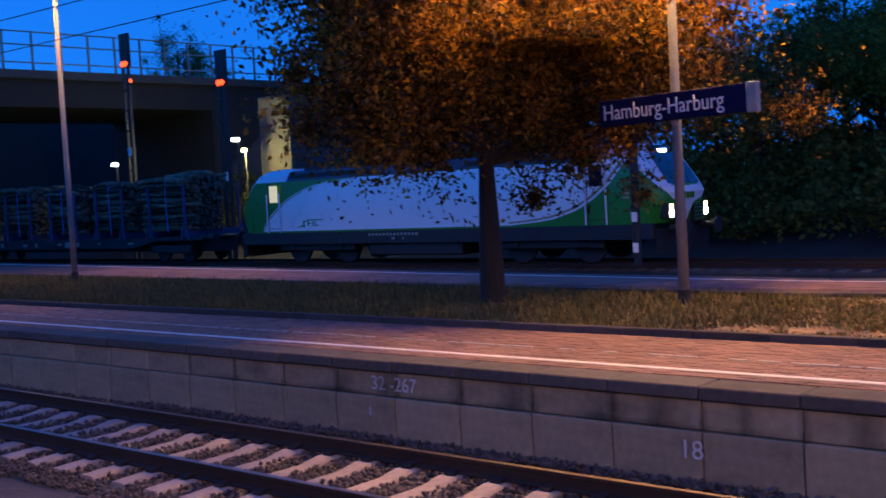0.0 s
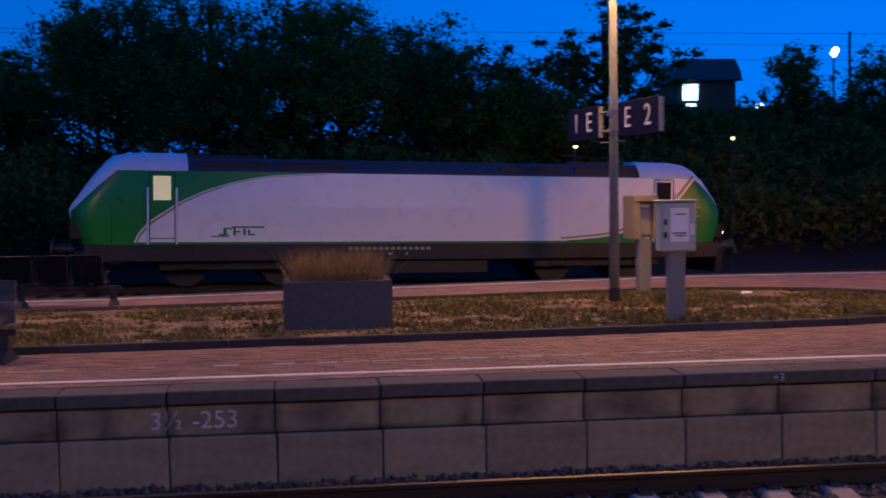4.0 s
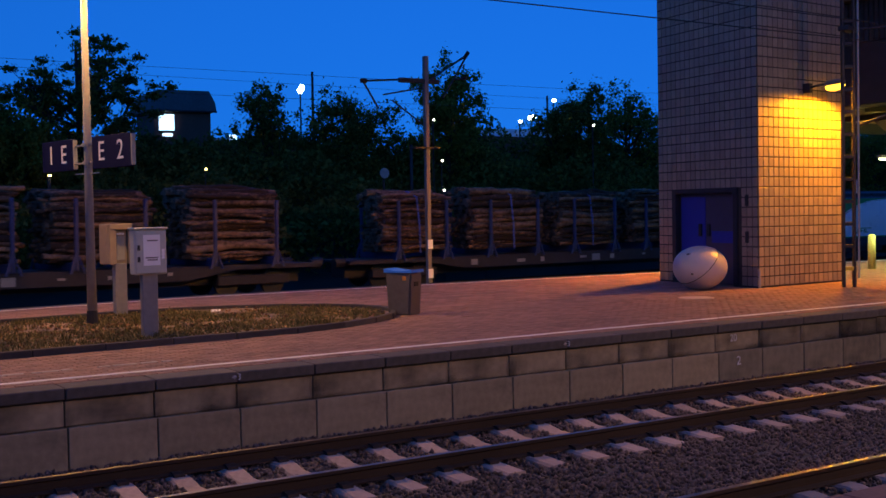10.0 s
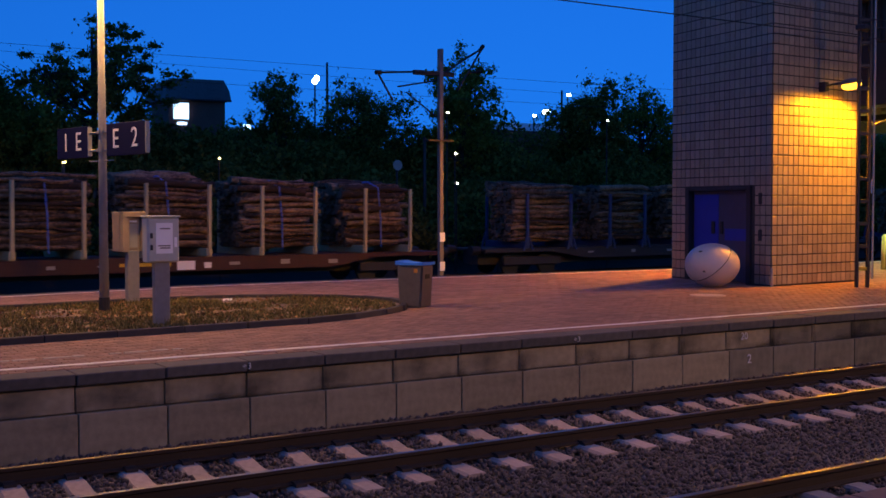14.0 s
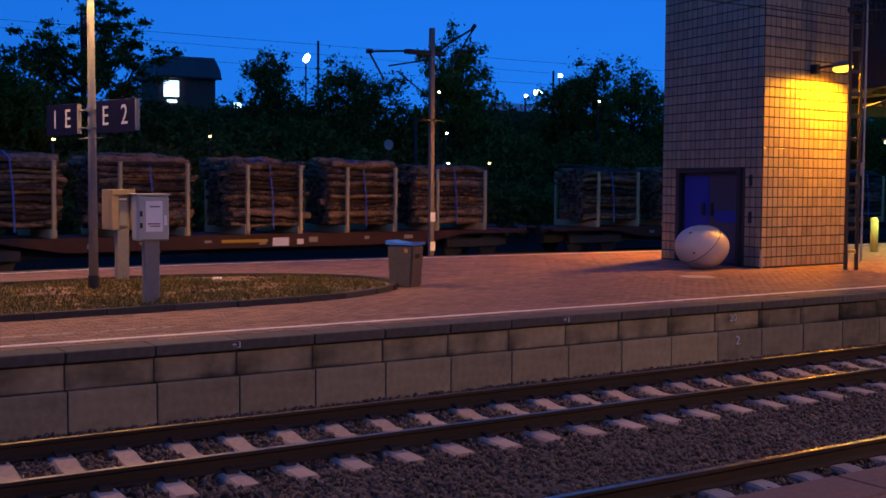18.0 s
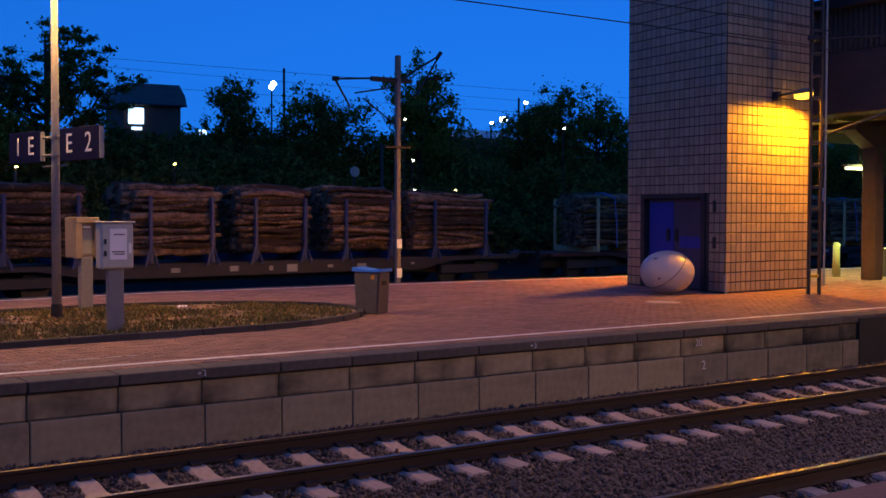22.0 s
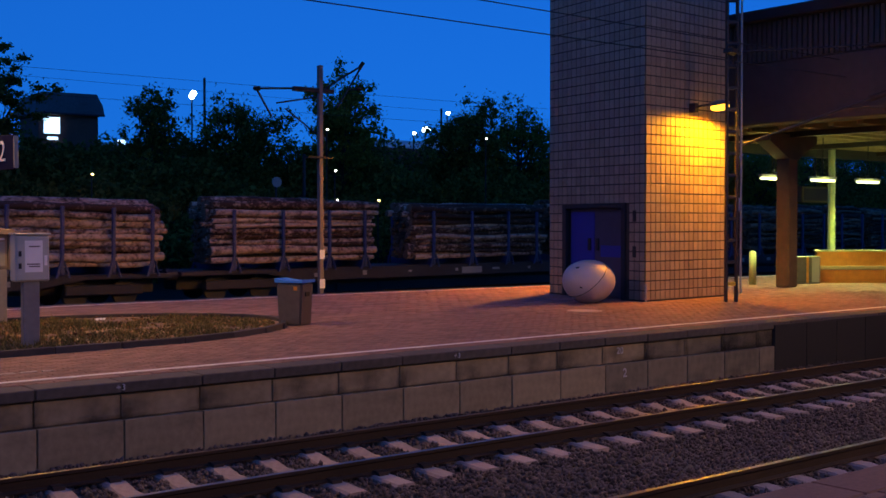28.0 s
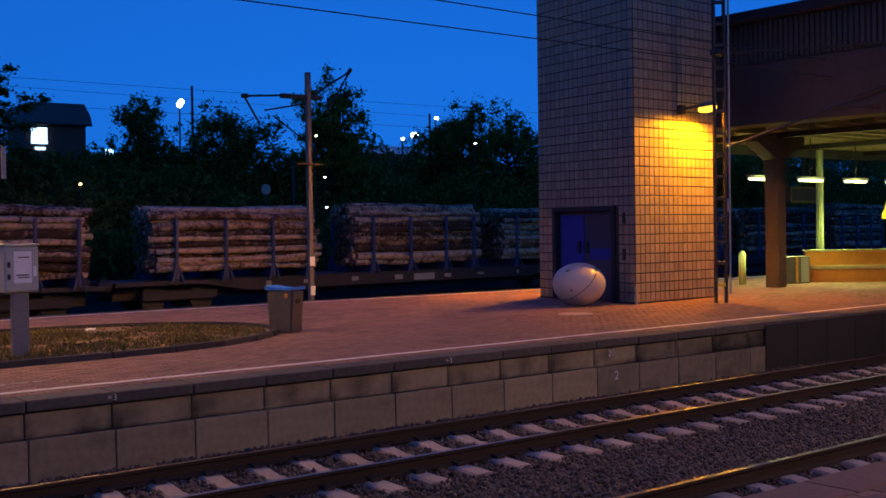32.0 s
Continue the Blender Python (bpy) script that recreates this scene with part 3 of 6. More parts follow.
# ---- the viewer's platform ----
near = thing("viewer_platform", (0, 0, 0), "viewer's own platform with reddish pavers", "platform", kind="structure")
part("platform_body", cuboid(-60, 75, -14, NEAR + 0.02, -1.2, -0.014), M["joint"], near)
EDGE = block(1.0, 0.44, 0.128, 0.012)
EDGE.materials.append(M["paver"])
for i in range(-6, 34):
    part("edge_slab", EDGE, None, near, at=Matrix.Translation((i, NEAR + 0.04, -0.128)) @ pose(1.0, 0, 0, 0, 0, 180))
pavers("paving", -10, 16, 0.6, NEAR - 0.40, 0.2, 0.1, 14)

# ---- planted bed ----
def bed():
    pts = []
    for i in range(0, 60):
        pts.append((-60 + i * 66.6 / 60, bed_near(-60 + i * 66.6 / 60)))
    for k in range(0, 25):
        a = -math.pi / 2 + math.pi * k / 24
        pts.append((6.6 + (BED_END - 6.6) * math.cos(a), 18.575 + 2.625 * math.sin(a)))
    pts += [(x, bed_far(x)) for x in (3, -9, -30, -60)]
    b = bmesh.new()
    f = b.faces.new([b.verts.new((x, y, 0.035)) for x, y in pts])
    return b


soil = tagged(part("planted_bed", bed(), M["soil"]), "sandy bed with thin grass on the platform", "flower bed", kind="structure")
rim = thing("bed_kerb", (0, 0, 0), "low dark kerb stones round the grass bed", "kerb", kind="structure")
KERB = bpy.data.meshes.new("kerb_stone")
b = cuboid(-0.496, 0.496, -0.045, 0.045, -0.02, 0.095, 0.010)
b.to_mesh(KERB)
b.free()
KERB.materials.append(M["kerb"])
for i in range(60):
    if -52.9 + i < 6.6:
        for side in (bed_near, bed_far):
            x = -52.9 + i
            part("kerb_stone", KERB, None, rim, at=pose(x, side(x), 0, 0, 0, math.degrees(math.atan(side(x + 0.5) - side(x - 0.5)))))
for k in range(12):
    a = -math.pi / 2 + math.pi * (k + 0.5) / 12
    x, y = 6.6 + (BED_END - 6.6) * math.cos(a), 18.575 + 2.625 * math.sin(a)
    tx, ty = -(BED_END - 6.6) * math.sin(a), 2.625 * math.cos(a)
    part("kerb_stone", KERB, None, rim, at=pose(x, y, 0, 0, 0, math.degrees(math.atan2(ty, tx))) @ Matrix.Diagonal((1.03, 1, 1, 1)))


def blades(name, pts, h, seed, mat, lean=0.35, width=0.012):
    r = np.random.default_rng(seed)
    n = len(pts)
    a = r.uniform(0, 2 * np.pi, n)
    hh = h * r.uniform(0.4, 1.3, n)
    w = np.stack([np.cos(a), np.sin(a), np.zeros(n)], 1) * width
    tip = pts + np.stack([r.normal(0, lean, n) * hh, r.normal(0, lean, n) * hh, hh], 1)
    v = np.stack([pts - w, pts + w, tip], 1).reshape(-1, 3)
    me = bpy.data.meshes.new(name)
    me.vertices.add(3 * n)
    me.vertices.foreach_set("co", v.astype(np.float32).ravel())
    me.loops.add(3 * n)
    me.loops.foreach_set("vertex_index", np.arange(3 * n, dtype=np.int32))
    me.polygons.add(n)
    me.polygons.foreach_set("loop_start", np.arange(0, 3 * n, 3, dtype=np.int32))
    me.update(calc_edges=True)
    me.materials.append(mat)
    return me


def lawn():
    r = np.random.default_rng(21)
    p = np.stack([r.uniform(-40, BED_END, 300000), r.uniform(15.3, 21.2, 300000), np.full(300000, 0.03)], 1)
    keep = np.array([in_bed(x, y, -0.12) for x, y in p[:, :2]])
    p = p[keep]
    # bare patches, more of them to the right of the tree
    den = np.array([noise.noise((x * 0.55, y * 0.9, 3.1)) + 0.6 * noise.noise((x * 1.7, y * 2.1, 8.0)) for x, y in p[:, :2]])
    bare = np.interp(p[:, 0], [-16, -10, -4, 1, 4, 11], [-0.6, -0.4, 0.06, 0.12, -0.28, -0.22])
    thin = np.interp(p[:, 0], [-10, -4, 3], [1.0, 0.85, 0.75])
    keep = r.uniform(0, 1, len(p)) < thin
    p, den, bare = p[keep], den[keep], bare[keep]
    return p[den + r.normal(0, 0.11, len(p)) > bare + np.interp(p[:, 0], [-10, -4, 4, 6], [-0.2, -0.05, -0.10, -0.10])]


LAWN = lawn()
tagged(part("grass", blades("grass", LAWN, 0.055, 22, M["grass"]), None), "thin tufted grass with bare sandy patches", "grass", kind="stuff")
r = np.random.default_rng(28)
litter = np.stack([r.uniform(-14, BED_END, 7000), r.uniform(15.3, 21.2, 7000), r.uniform(0.042, 0.075, 7000)], 1)
litter = litter[[in_bed(x, y, -0.1) for x, y in litter[:, :2]]]
tagged(part("dead_leaves", quads(litter, 0.032, r, M["dead_leaf"], "dead_leaves", flat=0.8), None), "brown dead leaves scattered over the bed", "leaf litter", kind="stuff")
r = np.random.default_rng(26)
seat_of = LAWN[r.integers(0, len(LAWN), 1500)]
tufts = np.repeat(seat_of, 26, axis=0) + np.concatenate([r.normal(0, 0.035, (39000, 2)), np.zeros((39000, 1))], 1)
tagged(part("grass", blades("grass", tufts, 0.11, 27, M["grass"], lean=0.5, width=0.010), None), "loose tufts of brownish grass in the sandy bed", "grass", kind="stuff")
r = np.random.default_rng(23)
tall = LAWN[(LAWN[:, 0] < -8)]
tall = tall[r.integers(0, len(tall), 14000)]
tagged(part("grass", blades("grass", tall, 0.17, 24, M["grass"], width=0.016), None), "taller weeds round the tree's foot", "grass", kind="stuff")

# ---- platform furniture ----
def lamp_post(x, y, h=7.2, lean=0.0, watts=2500, tone=SODIUM, cone=150, soft_edge=0.75, wide=None):
    t = thing("street_lamp", pose(x, y, 0, 0, lean, 0), "grey steel platform lamp post with a black foot sleeve", "lamp post", "platform lamp posts")
    part("pole", tube([(0, 0, 0), (0, 0, 2.5), (0, 0, h)], 0.085, 0.055, 12), M["pole"], t, smooth=True)
    part("foot_sleeve", tube([(0, 0, 0.0), (0, 0, 0.28)], 0.10, 0.095, 12), M["black"], t, "black rubber foot sleeve")
    part("arm", tube([(-0.8, 0, h), (0.8, 0, h)], 0.035, 0.035, 8), M["pole"], t)
    for s in (-1, 1):
        part("lamp_head", cuboid(s * 1.05 - 0.35, s * 1.05 + 0.35, -0.14, 0.14, h - 0.06, h + 0.08, 0.04), M["dark_steel"], t)
        part("diffuser", cuboid(s * 1.05 - 0.28, s * 1.05 + 0.28, -0.11, 0.11, h - 0.085, h - 0.062), M["glow_sodium"], t, "glowing sodium diffuser")
        lamp("platform_light", (x + s * 1.05, y, h - 0.18), watts, tone, 0.12, "SPOT", (x + s * 1.05, y, 0), wide if wide and s > 0 else cone, soft_edge)
    return t


lamp_post(-29.4, 19.54, 8.6, watts=550, cone=130)
lamp_post(-10.07, 18.15, 8.2, watts=1900, cone=152)
lamp_post(5.45, 19.4, 6.6, watts=1050, cone=160, wide=168)     # its right head is given a wider cone, to light the passing train
# unseen posts assumed behind the viewer, lighting the wall and near tracks
for x, h, watts, cone in ((-24.0, 7.2, 130, 160), (-9.0, 7.2, 120, 160), (9.0, 7.2, 260, 160), (20.5, 9.0, 1780, 176)):
    lamp_post(x, -3.2, h, 0, watts, (1.0, 0.56, 0.27), cone, 0.25)


def name_board():
    t = thing("station_sign", pose(-10.07, 18.06, 3.02, 0, -1.0, 0), "dark blue station name board with white letters on the lamp post", "station sign")
    part("board", cuboid(-1.27, 1.20, -0.05, 0.05, -0.205, 0.205, 0.012), M["sign_blue"], t)
    part("end_cap", cuboid(1.20, 1.36, -0.065, 0.065, -0.215, 0.215, 0.012), M["box_grey"], t, "pale grey end cap")
    text("lettering", "Hamburg-Harburg", 0.335, Matrix.Translation((-0.17, -0.056, 0.0)) @ UPRIGHT @ Matrix.Diagonal((0.82, 1, 1, 1)), M["white"], t)
    part("bracket", tube([(0, -0.04, -0.25), (0, 0.12, -0.25)], 0.03), M["pole"], t)


name_board()


def section_sign():
    t = thing("section_sign", pose(5.45, 19.4, 2.94, 0, 0, -78), "two dark blue section signs clamped to the lamp post", "platform sign")
    for x0, x1, words in ((-1.62, -0.46, (("1", -1.27), ("E", -0.80))), (0.20, 1.48, (("E", 0.52), ("2", 1.14)))):
        board = part("board", cuboid(x0, x1, -0.03, 0.03, -0.27, 0.27, 0.008), M["sign_blue"], t)
        for word, x in words:
            text("lettering", word, 0.46, Matrix.Translation((x, -0.036, 0)) @ UPRIGHT, M["sign_white"], board)
        part("edge_strip", cuboid(x1, x1 + 0.03, -0.034, 0.034, -0.25, 0.25), M["box_grey"], t, "pale end strip")
    for z in (-0.16, 0.14):
        part("clamp", tube([(-0.46, 0, z), (0.20, 0, z)], 0.018), M["pole"], t)
        part("clamp_ring", tube([(0, 0, z - 0.03), (0, 0, z + 0.03)], 0.09, 0.09, 12), M["pole"], t)
    part("lower_bar", tube([(-0.45, 0, -0.34), (0.38, 0, -0.34)], 0.012), M["pole"], t)


section_sign()


def call_box(x, y, w, h, d, z, turn, warm):
    t = thing("cabinet", pose(x, y, 0, 0, 0, turn), "pale grey metal cabinet with a paper notice on a square post" if not warm else "grey cabinet with a glazed recess on a square post", "cabinet", "cabinets on posts")
    part("post", cuboid(-0.12, 0.12, -0.06, 0.06, 0, z + 0.02, 0.01), M["pole"], t)
    if warm:
        part("body", cuboid(-w / 2, w / 2, 0.02, d, z, z + h, 0.015), M["cabinet_tan"], t)
        part("side_cheek", cuboid(-w / 2, -w * 0.22, -0.10, 0.02, z, z + h, 0.01), M["cabinet_tan"], t)
        part("side_cheek", cuboid(w * 0.36, w / 2, -0.10, 0.02, z, z + h, 0.01), M["cabinet_tan"], t)
        part("hood", cuboid(-w / 2, w / 2, -0.11, 0.02, z + h * 0.86, z + h, 0.01), M["cabinet_tan"], t)
        part("inner_plate", cuboid(-w * 0.2, w * 0.34, -0.004, 0.02, z + 0.05, z + h * 0.84), M["cabinet_tan"], t, "recessed weathered plate")
        part("notice", cuboid(-w * 0.12, w * 0.24, -0.012, -0.004, z + 0.08, z + 0.52), M["box_grey"], t, "pale faded notice")
        part("notice_head", cuboid(-w * 0.10, w * 0.22, -0.012, -0.004, z + 0.55, z + 0.585), M["white"], t)
    else:
        part("body", cuboid(-w / 2, w / 2, -d / 2, d / 2, z, z + h, 0.02), M["cabinet_white"], t)
        part("door", cuboid(-w / 2 + 0.02, w / 2 - 0.02, -d / 2 - 0.014, -d / 2, z + 0.02, z + h - 0.02, 0.006), M["cabinet_white"], t)
        part("notice", cuboid(-w * 0.24, w * 0.28, -d / 2 - 0.022, -d / 2 - 0.015, z + h * 0.20, z + h * 0.88), M["white"], t, "white paper notice with grey bars for print")
        for k, q in enumerate((0.74, 0.36, 0.31)):
            part("print_bar", cuboid(-w * (0.18 if k % 2 else 0.12), w * 0.2, -d / 2 - 0.026, -d / 2 - 0.023, z + h * q, z + h * q + 0.018), M["steel"], t)
        part("lid", cuboid(-w / 2 - 0.02, w / 2 + 0.02, -d / 2 - 0.03, d / 2 + 0.02, z + h, z + h + 0.03, 0.01), M["cabinet_white"], t)
        for q in (0.28, 0.54):
            part("lock", cuboid(-w * 0.42, -w * 0.34, -d / 2 - 0.03, -d / 2 - 0.012, z + h * q, z + h * q + 0.08, 0.004), M["dark_steel"], t)
        part("side_tag", cuboid(w * 0.33, w * 0.42, -d / 2 - 0.02, -d / 2 - 0.013, z + h * 0.34, z + h * 0.56), M["white"], t)
    return t


call_box(5.60, 16.86, 0.50, 0.68, 0.24, 0.98, 1, False)
call_box(6.42, 20.98, 0.46, 0.75, 0.34, 0.98, 10, True)


def litter_bin(x, y):
    t = thing("litter_bin", pose(x, y, 0, 0, 0, -62), "brushed steel litter bin with a curved sky blue lid", "litter bin")
    b = prism([(-0.225, 0), (0.225, 0), (0.27, 0.76), (-0.27, 0.76)], "y", -0.20, 0.20)
    bmesh.ops.bevel(b, geom=b.edges[:], offset=0.025, segments=2, affect="EDGES")
    part("body", b, M["steel"], t)
    top = [(-0.29 + 0.58 * i / 10, 0.79 + 0.10 * max(0.0, 0.62 - i / 10) ** 1.5 + 0.03 * (i / 10) ** 2) for i in range(11)]
    part("lid", prism(top + [(u, 0.765) for u, w in top[::-1]], "y", -0.22, 0.22), M["blue_lid"], t, "sky blue saddle-shaped lid")
    part("slot", cuboid(0.252, 0.272, -0.08, 0.06, 0.52, 0.60), M["black"], t)
    part("sticker", cuboid(0.10, 0.17, -0.212, -0.202, 0.63, 0.70), M["orange"], t)
    part("foot_plate", cuboid(-0.20, 0.20, -0.17, 0.17, 0.0, 0.03), M["black"], t)


litter_bin(10.58, 17.65)


def grit_bin(x, y):
    t = thing("grit_bin", pose(x, y, 0, 0, 0, -35), "pale egg-shaped plastic grit bin lying before the tower door", "grit bin")
    b = bmesh.new()
    bmesh.ops.create_uvsphere(b, u_segments=32, v_segments=18, radius=1)
    for v in b.verts:
        v.co = Vector((v.co.x * 0.60 * (1 + 0.06 * v.co.z), v.co.y * 0.55, 0.48 + v.co.z * 0.49))
        v.co.z = max(v.co.z, 0.0)
    part("body", b, M["egg"], t, smooth=True)
    lid = bmesh.new()
    bmesh.ops.create_uvsphere(lid, u_segments=32, v_segments=18, radius=1)
    bmesh.ops.bisect_plane(lid, geom=lid.verts[:] + lid.edges[:] + lid.faces[:], plane_co=(-0.05, -0.1, 0.2), plane_no=(0.72, 0.30, -0.62), clear_outer=True)
    for v in lid.verts:
        v.co = Vector((v.co.x * 0.615 * (1 + 0.06 * v.co.z), v.co.y * 0.565, 0.48 + v.co.z * 0.505))
    part("lid", lid, M["egg"], t, "hinged curved lid", smooth=True)
    nn = Vector((0.72, 0.30, -0.62)).normalized()
    dd = nn.dot(Vector((-0.05, -0.1, 0.2)))
    e1 = nn.orthogonal().normalized()
    e2 = nn.cross(e1)
    rim_pts = []
    for k in range(49):
        p = nn * dd + (e1 * math.cos(k * math.tau / 48) + e2 * math.sin(k * math.tau / 48)) * math.sqrt(1 - dd * dd)
        rim_pts.append((p.x * 0.617 * (1 + 0.06 * p.z), p.y * 0.567, 0.48 + p.z * 0.507))
    part("seam", tube(rim_pts, 0.008, 0.008, 5), M["dark_steel"], t, "dark lid seam")
    part("handle", cuboid(-0.30, -0.18, -0.50, -0.45, 0.36, 0.40, 0.01), M["dark_steel"], t)
    for u in (-0.36, -0.16):
        part("label_bar", cuboid(u, u + 0.16, -0.33, -0.30, 0.80, 0.83), M["dark_steel"], t)


grit_bin(18.72, 18.25)
b = tube([(16.85, 16.55, 0.0), (16.85, 16.55, 0.014)], 0.36, 0.36, 24)
tagged(part("manhole_cover", b, M["sleeper"]), "round concrete manhole cover set in the paving", "manhole cover")


def planter():
    t = thing("planter", pose(0.96, 17.35, 0.03, 0, 0, 0), "square dark concrete planter full of dry grass", "planter")
    b = bmesh.new()
    o = [(-0.72, -0.52), (0.72, -0.52), (0.72, 0.52), (-0.72, 0.52)]
    i = [(-0.62, -0.42), (0.62, -0.42), (0.62, 0.42), (-0.62, 0.42)]
    ring = [[b.verts.new((x, y, z)) for x, y in q] for q, z in ((o, 0.0), (o, 0.64), (i, 0.64), (i, 0.45))]
    for a, c in zip(ring, ring[1:]):
        for k in range(4):
            b.faces.new((a[k], a[(k + 1) % 4], c[(k + 1) % 4], c[k]))
    b.faces.new(ring[-1])
    bmesh.ops.recalc_face_normals(b, faces=b.faces[:])
    part("tub", b, M["slab"], t)
    r = np.random.default_rng(31)
    p = np.stack([r.uniform(-0.6, 0.6, 2600), r.uniform(-0.4, 0.4, 2600), np.full(2600, 0.5)], 1)
    part("dry_grass", blades("dry_grass", p, 0.48, 32, M["hay"], 0.28, 0.008), None, t, "yellow dry grass")


planter()


def mesh_bench(x, y, seats, turn, mat, label):
    t = thing("bench", pose(x, y, 0, 0, 0, turn), label, "bench", "benches")
    w = 0.56
    part("beam", cuboid(-0.2, seats * w + 0.05, -0.04, 0.04, 0.29, 0.36, 0.01), M["dark_steel"], t)
    prof = [(-0.25 + 0.42 * q / 14, 0.42 - 0.012 * math.sin(math.pi * q / 14)) for q in range(15)] + [(0.185 + 0.095 * q / 16, 0.45 + 0.42 * q / 16) for q in range(17)]
    b = bmesh.new()
    grid = [[b.verts.new((0.5 / 18 * k2, yy, zz)) for k2 in range(19)] for yy, zz in prof]
    for ra, rc in zip(grid, grid[1:]):
        for k2 in range(18):
            b.faces.new((ra[k2], ra[k2 + 1], rc[k2 + 1], rc[k2]))
    bmesh.ops.wireframe(b, faces=b.faces[:], thickness=0.017, use_boundary=True, use_even_offset=True, use_replace=True)
    shell = bpy.data.meshes.new("seat")
    b.to_mesh(shell)
    b.free()
    shell.materials.append(mat)
    for k in range(seats):
        x0 = k * w + 0.05
        part("seat", shell, None, t, at=pose(x0, 0, 0))
        b = tube([(x0, -0.25, 0.42), (x0, 0.18, 0.40), (x0, 0.28, 0.88), (x0 + 0.5, 0.28, 0.88), (x0 + 0.5, 0.18, 0.40), (x0 + 0.5, -0.25, 0.42)], 0.012, sides=6)
        part("seat_frame", b, mat, t)
        part("seat_bracket", prism([(-0.22, 0.40), (0.17, 0.40), (0.06, 0.33), (-0.06, 0.33)], "x", x0 + 0.22, x0 + 0.28), M["dark_steel"], t)
        if k < 1 or k == seats - 1:
            part("armrest", tube([(x0 - 0.03, 0.2, 0.46), (x0 - 0.03, 0.0, 0.60), (x0 - 0.03, -0.2, 0.58)], 0.014), M["dark_steel"], t)
    for xx in (-0.08, seats * w / 2, seats * w - 0.08):
        foot = part("foot", prism([(-0.30, 0), (0.30, 0), (0.29, 0.05), (0.06, 0.13), (0.05, 0.30), (-0.05, 0.30), (-0.06, 0.13), (-0.29, 0.05)], "x", xx - 0.04, xx + 0.05), M["dark_steel"], t, "dark splayed steel foot")
        part("floor_plate", cuboid(xx - 0.07, xx + 0.08, -0.32, 0.32, 0, 0.012), M["dark_steel"], foot)
    return t


mesh_bench(-5.0, 14.98, 4, 0, M["steel"], "row of grey wire-mesh seats on splayed steel feet")
mesh_bench(-2.70, 21.15, 5, 180, M["dark_steel"], "row of dark mesh seats facing the far track")

t = thing("paper_scrap", (7.96, 20.18, 0.03), "crumpled white paper lying in the grass", "litter")
b = bmesh.new()
rp = random.Random(3)
grid2 = [[b.verts.new((0.03 * i - 0.09, 0.03 * k - 0.06, rp.uniform(0.02, 0.07))) for k in range(5)] for i in range(7)]
for i in range(6):
    for k in range(4):
        b.faces.new((grid2[i][k], grid2[i + 1][k], grid2[i + 1][k + 1], grid2[i][k + 1]))
part("sheet", b, M["white"], t)

# ---- lift tower ----
TX, TY = 19.89, 17.60
tower = thing("lift_tower", (0, 0, 0), "tall lift tower clad in beige upright tiles with a blue steel door", "tower", kind="structure")
TOP = 11.0
# the left face runs from the near corner back to the far corner
LX, LY = 20.31, 21.20
RX, RY = 23.02, 17.75
face_l = (Vector((LX, LY, 0)) - Vector((TX, TY, 0)))
face_r = (Vector((RX, RY, 0)) - Vector((TX, TY, 0)))
back = Vector((LX, LY, 0)) + face_r
DOOR0, DOOR1, DOORH = 0.72, 2.95, 2.24      # along the left face from the near corner
core = bmesh.new()
ul = face_l.normalized()
c0 = Vector((TX, TY, 0))
pts = [c0, c0 + face_r, back, c0 + face_l, c0 + ul * DOOR1, c0 + ul * DOOR1 + Vector((0.45, 0, 0)), c0 + ul * DOOR0 + Vector((0.45, 0, 0)), c0 + ul * DOOR0]
part("shaft_foot", prism([(p.x, p.y) for p in pts], "z", 0, DOORH, core), M["grout"], tower)
part("shaft", prism([(p.x, p.y) for p in (c0, c0 + face_r, back, c0 + face_l)], "z", DOORH, TOP), M["grout"], tower)
TW, TH = 0.181, 0.226


def tile_mesh():
    me = bpy.data.meshes.new("tile")
    b = cuboid(0.011, TW - 0.011, -0.016, 0.0, 0.020, TH - 0.006, 0.006)
    b.to_mesh(me)
    b.free()
    me.materials.append(M["tile"])
    return me


TILE = tile_mesh()
rest_v, rest_f = [], []
tile_places = []
for base, along, first in ((c0, face_r, False), (c0 + face_l, -face_l, True)):
    length = along.length
    u = along.normalized()
    m = Matrix.Identity(4)
    nrm = Vector((u.y, -u.x, 0))
    m.col[0][:3], m.col[1][:3], m.col[2][:3] = u, -nrm, Vector((0, 0, 1))
    cols = int(length / TW)
    for i in range(cols):
        for k in range(int((TOP - 0.3) / TH)):
            z = 0.02 + k * TH
            if first:
                s = length - (i + 0.5) * TW
                if DOOR0 - 0.12 < s < DOOR1 + 0.12 and z < DOORH - 0.05:
                    continue
            tile_places.append((first, k, Matrix.Translation(base + u * (i * TW)) @ m @ Matrix.Translation((0, 0, z))))
cube_v = [v.co.copy() for v in TILE.vertices]
cube_f = [tuple(p.vertices) for p in TILE.polygons]
for first, k, mm in tile_places:
    if not first and k < 16:
        part("tile", TILE, None, tower, at=mm)
    else:
        o = len(rest_v)
        rest_v += [mm @ v for v in cube_v]
        rest_f += [tuple(o + q for q in f) for f in cube_f]
tagged(part("tile_field", mesh_of("tile_field", rest_v, rest_f, M["tile_rest"]), None, tower), kind="stuff")
part("standpipe", tube([(TX - 0.06, TY - 0.08, 0), (TX - 0.06, TY - 0.08, 0.42)], 0.03), M["box_grey"], tower, "short pale standpipe")
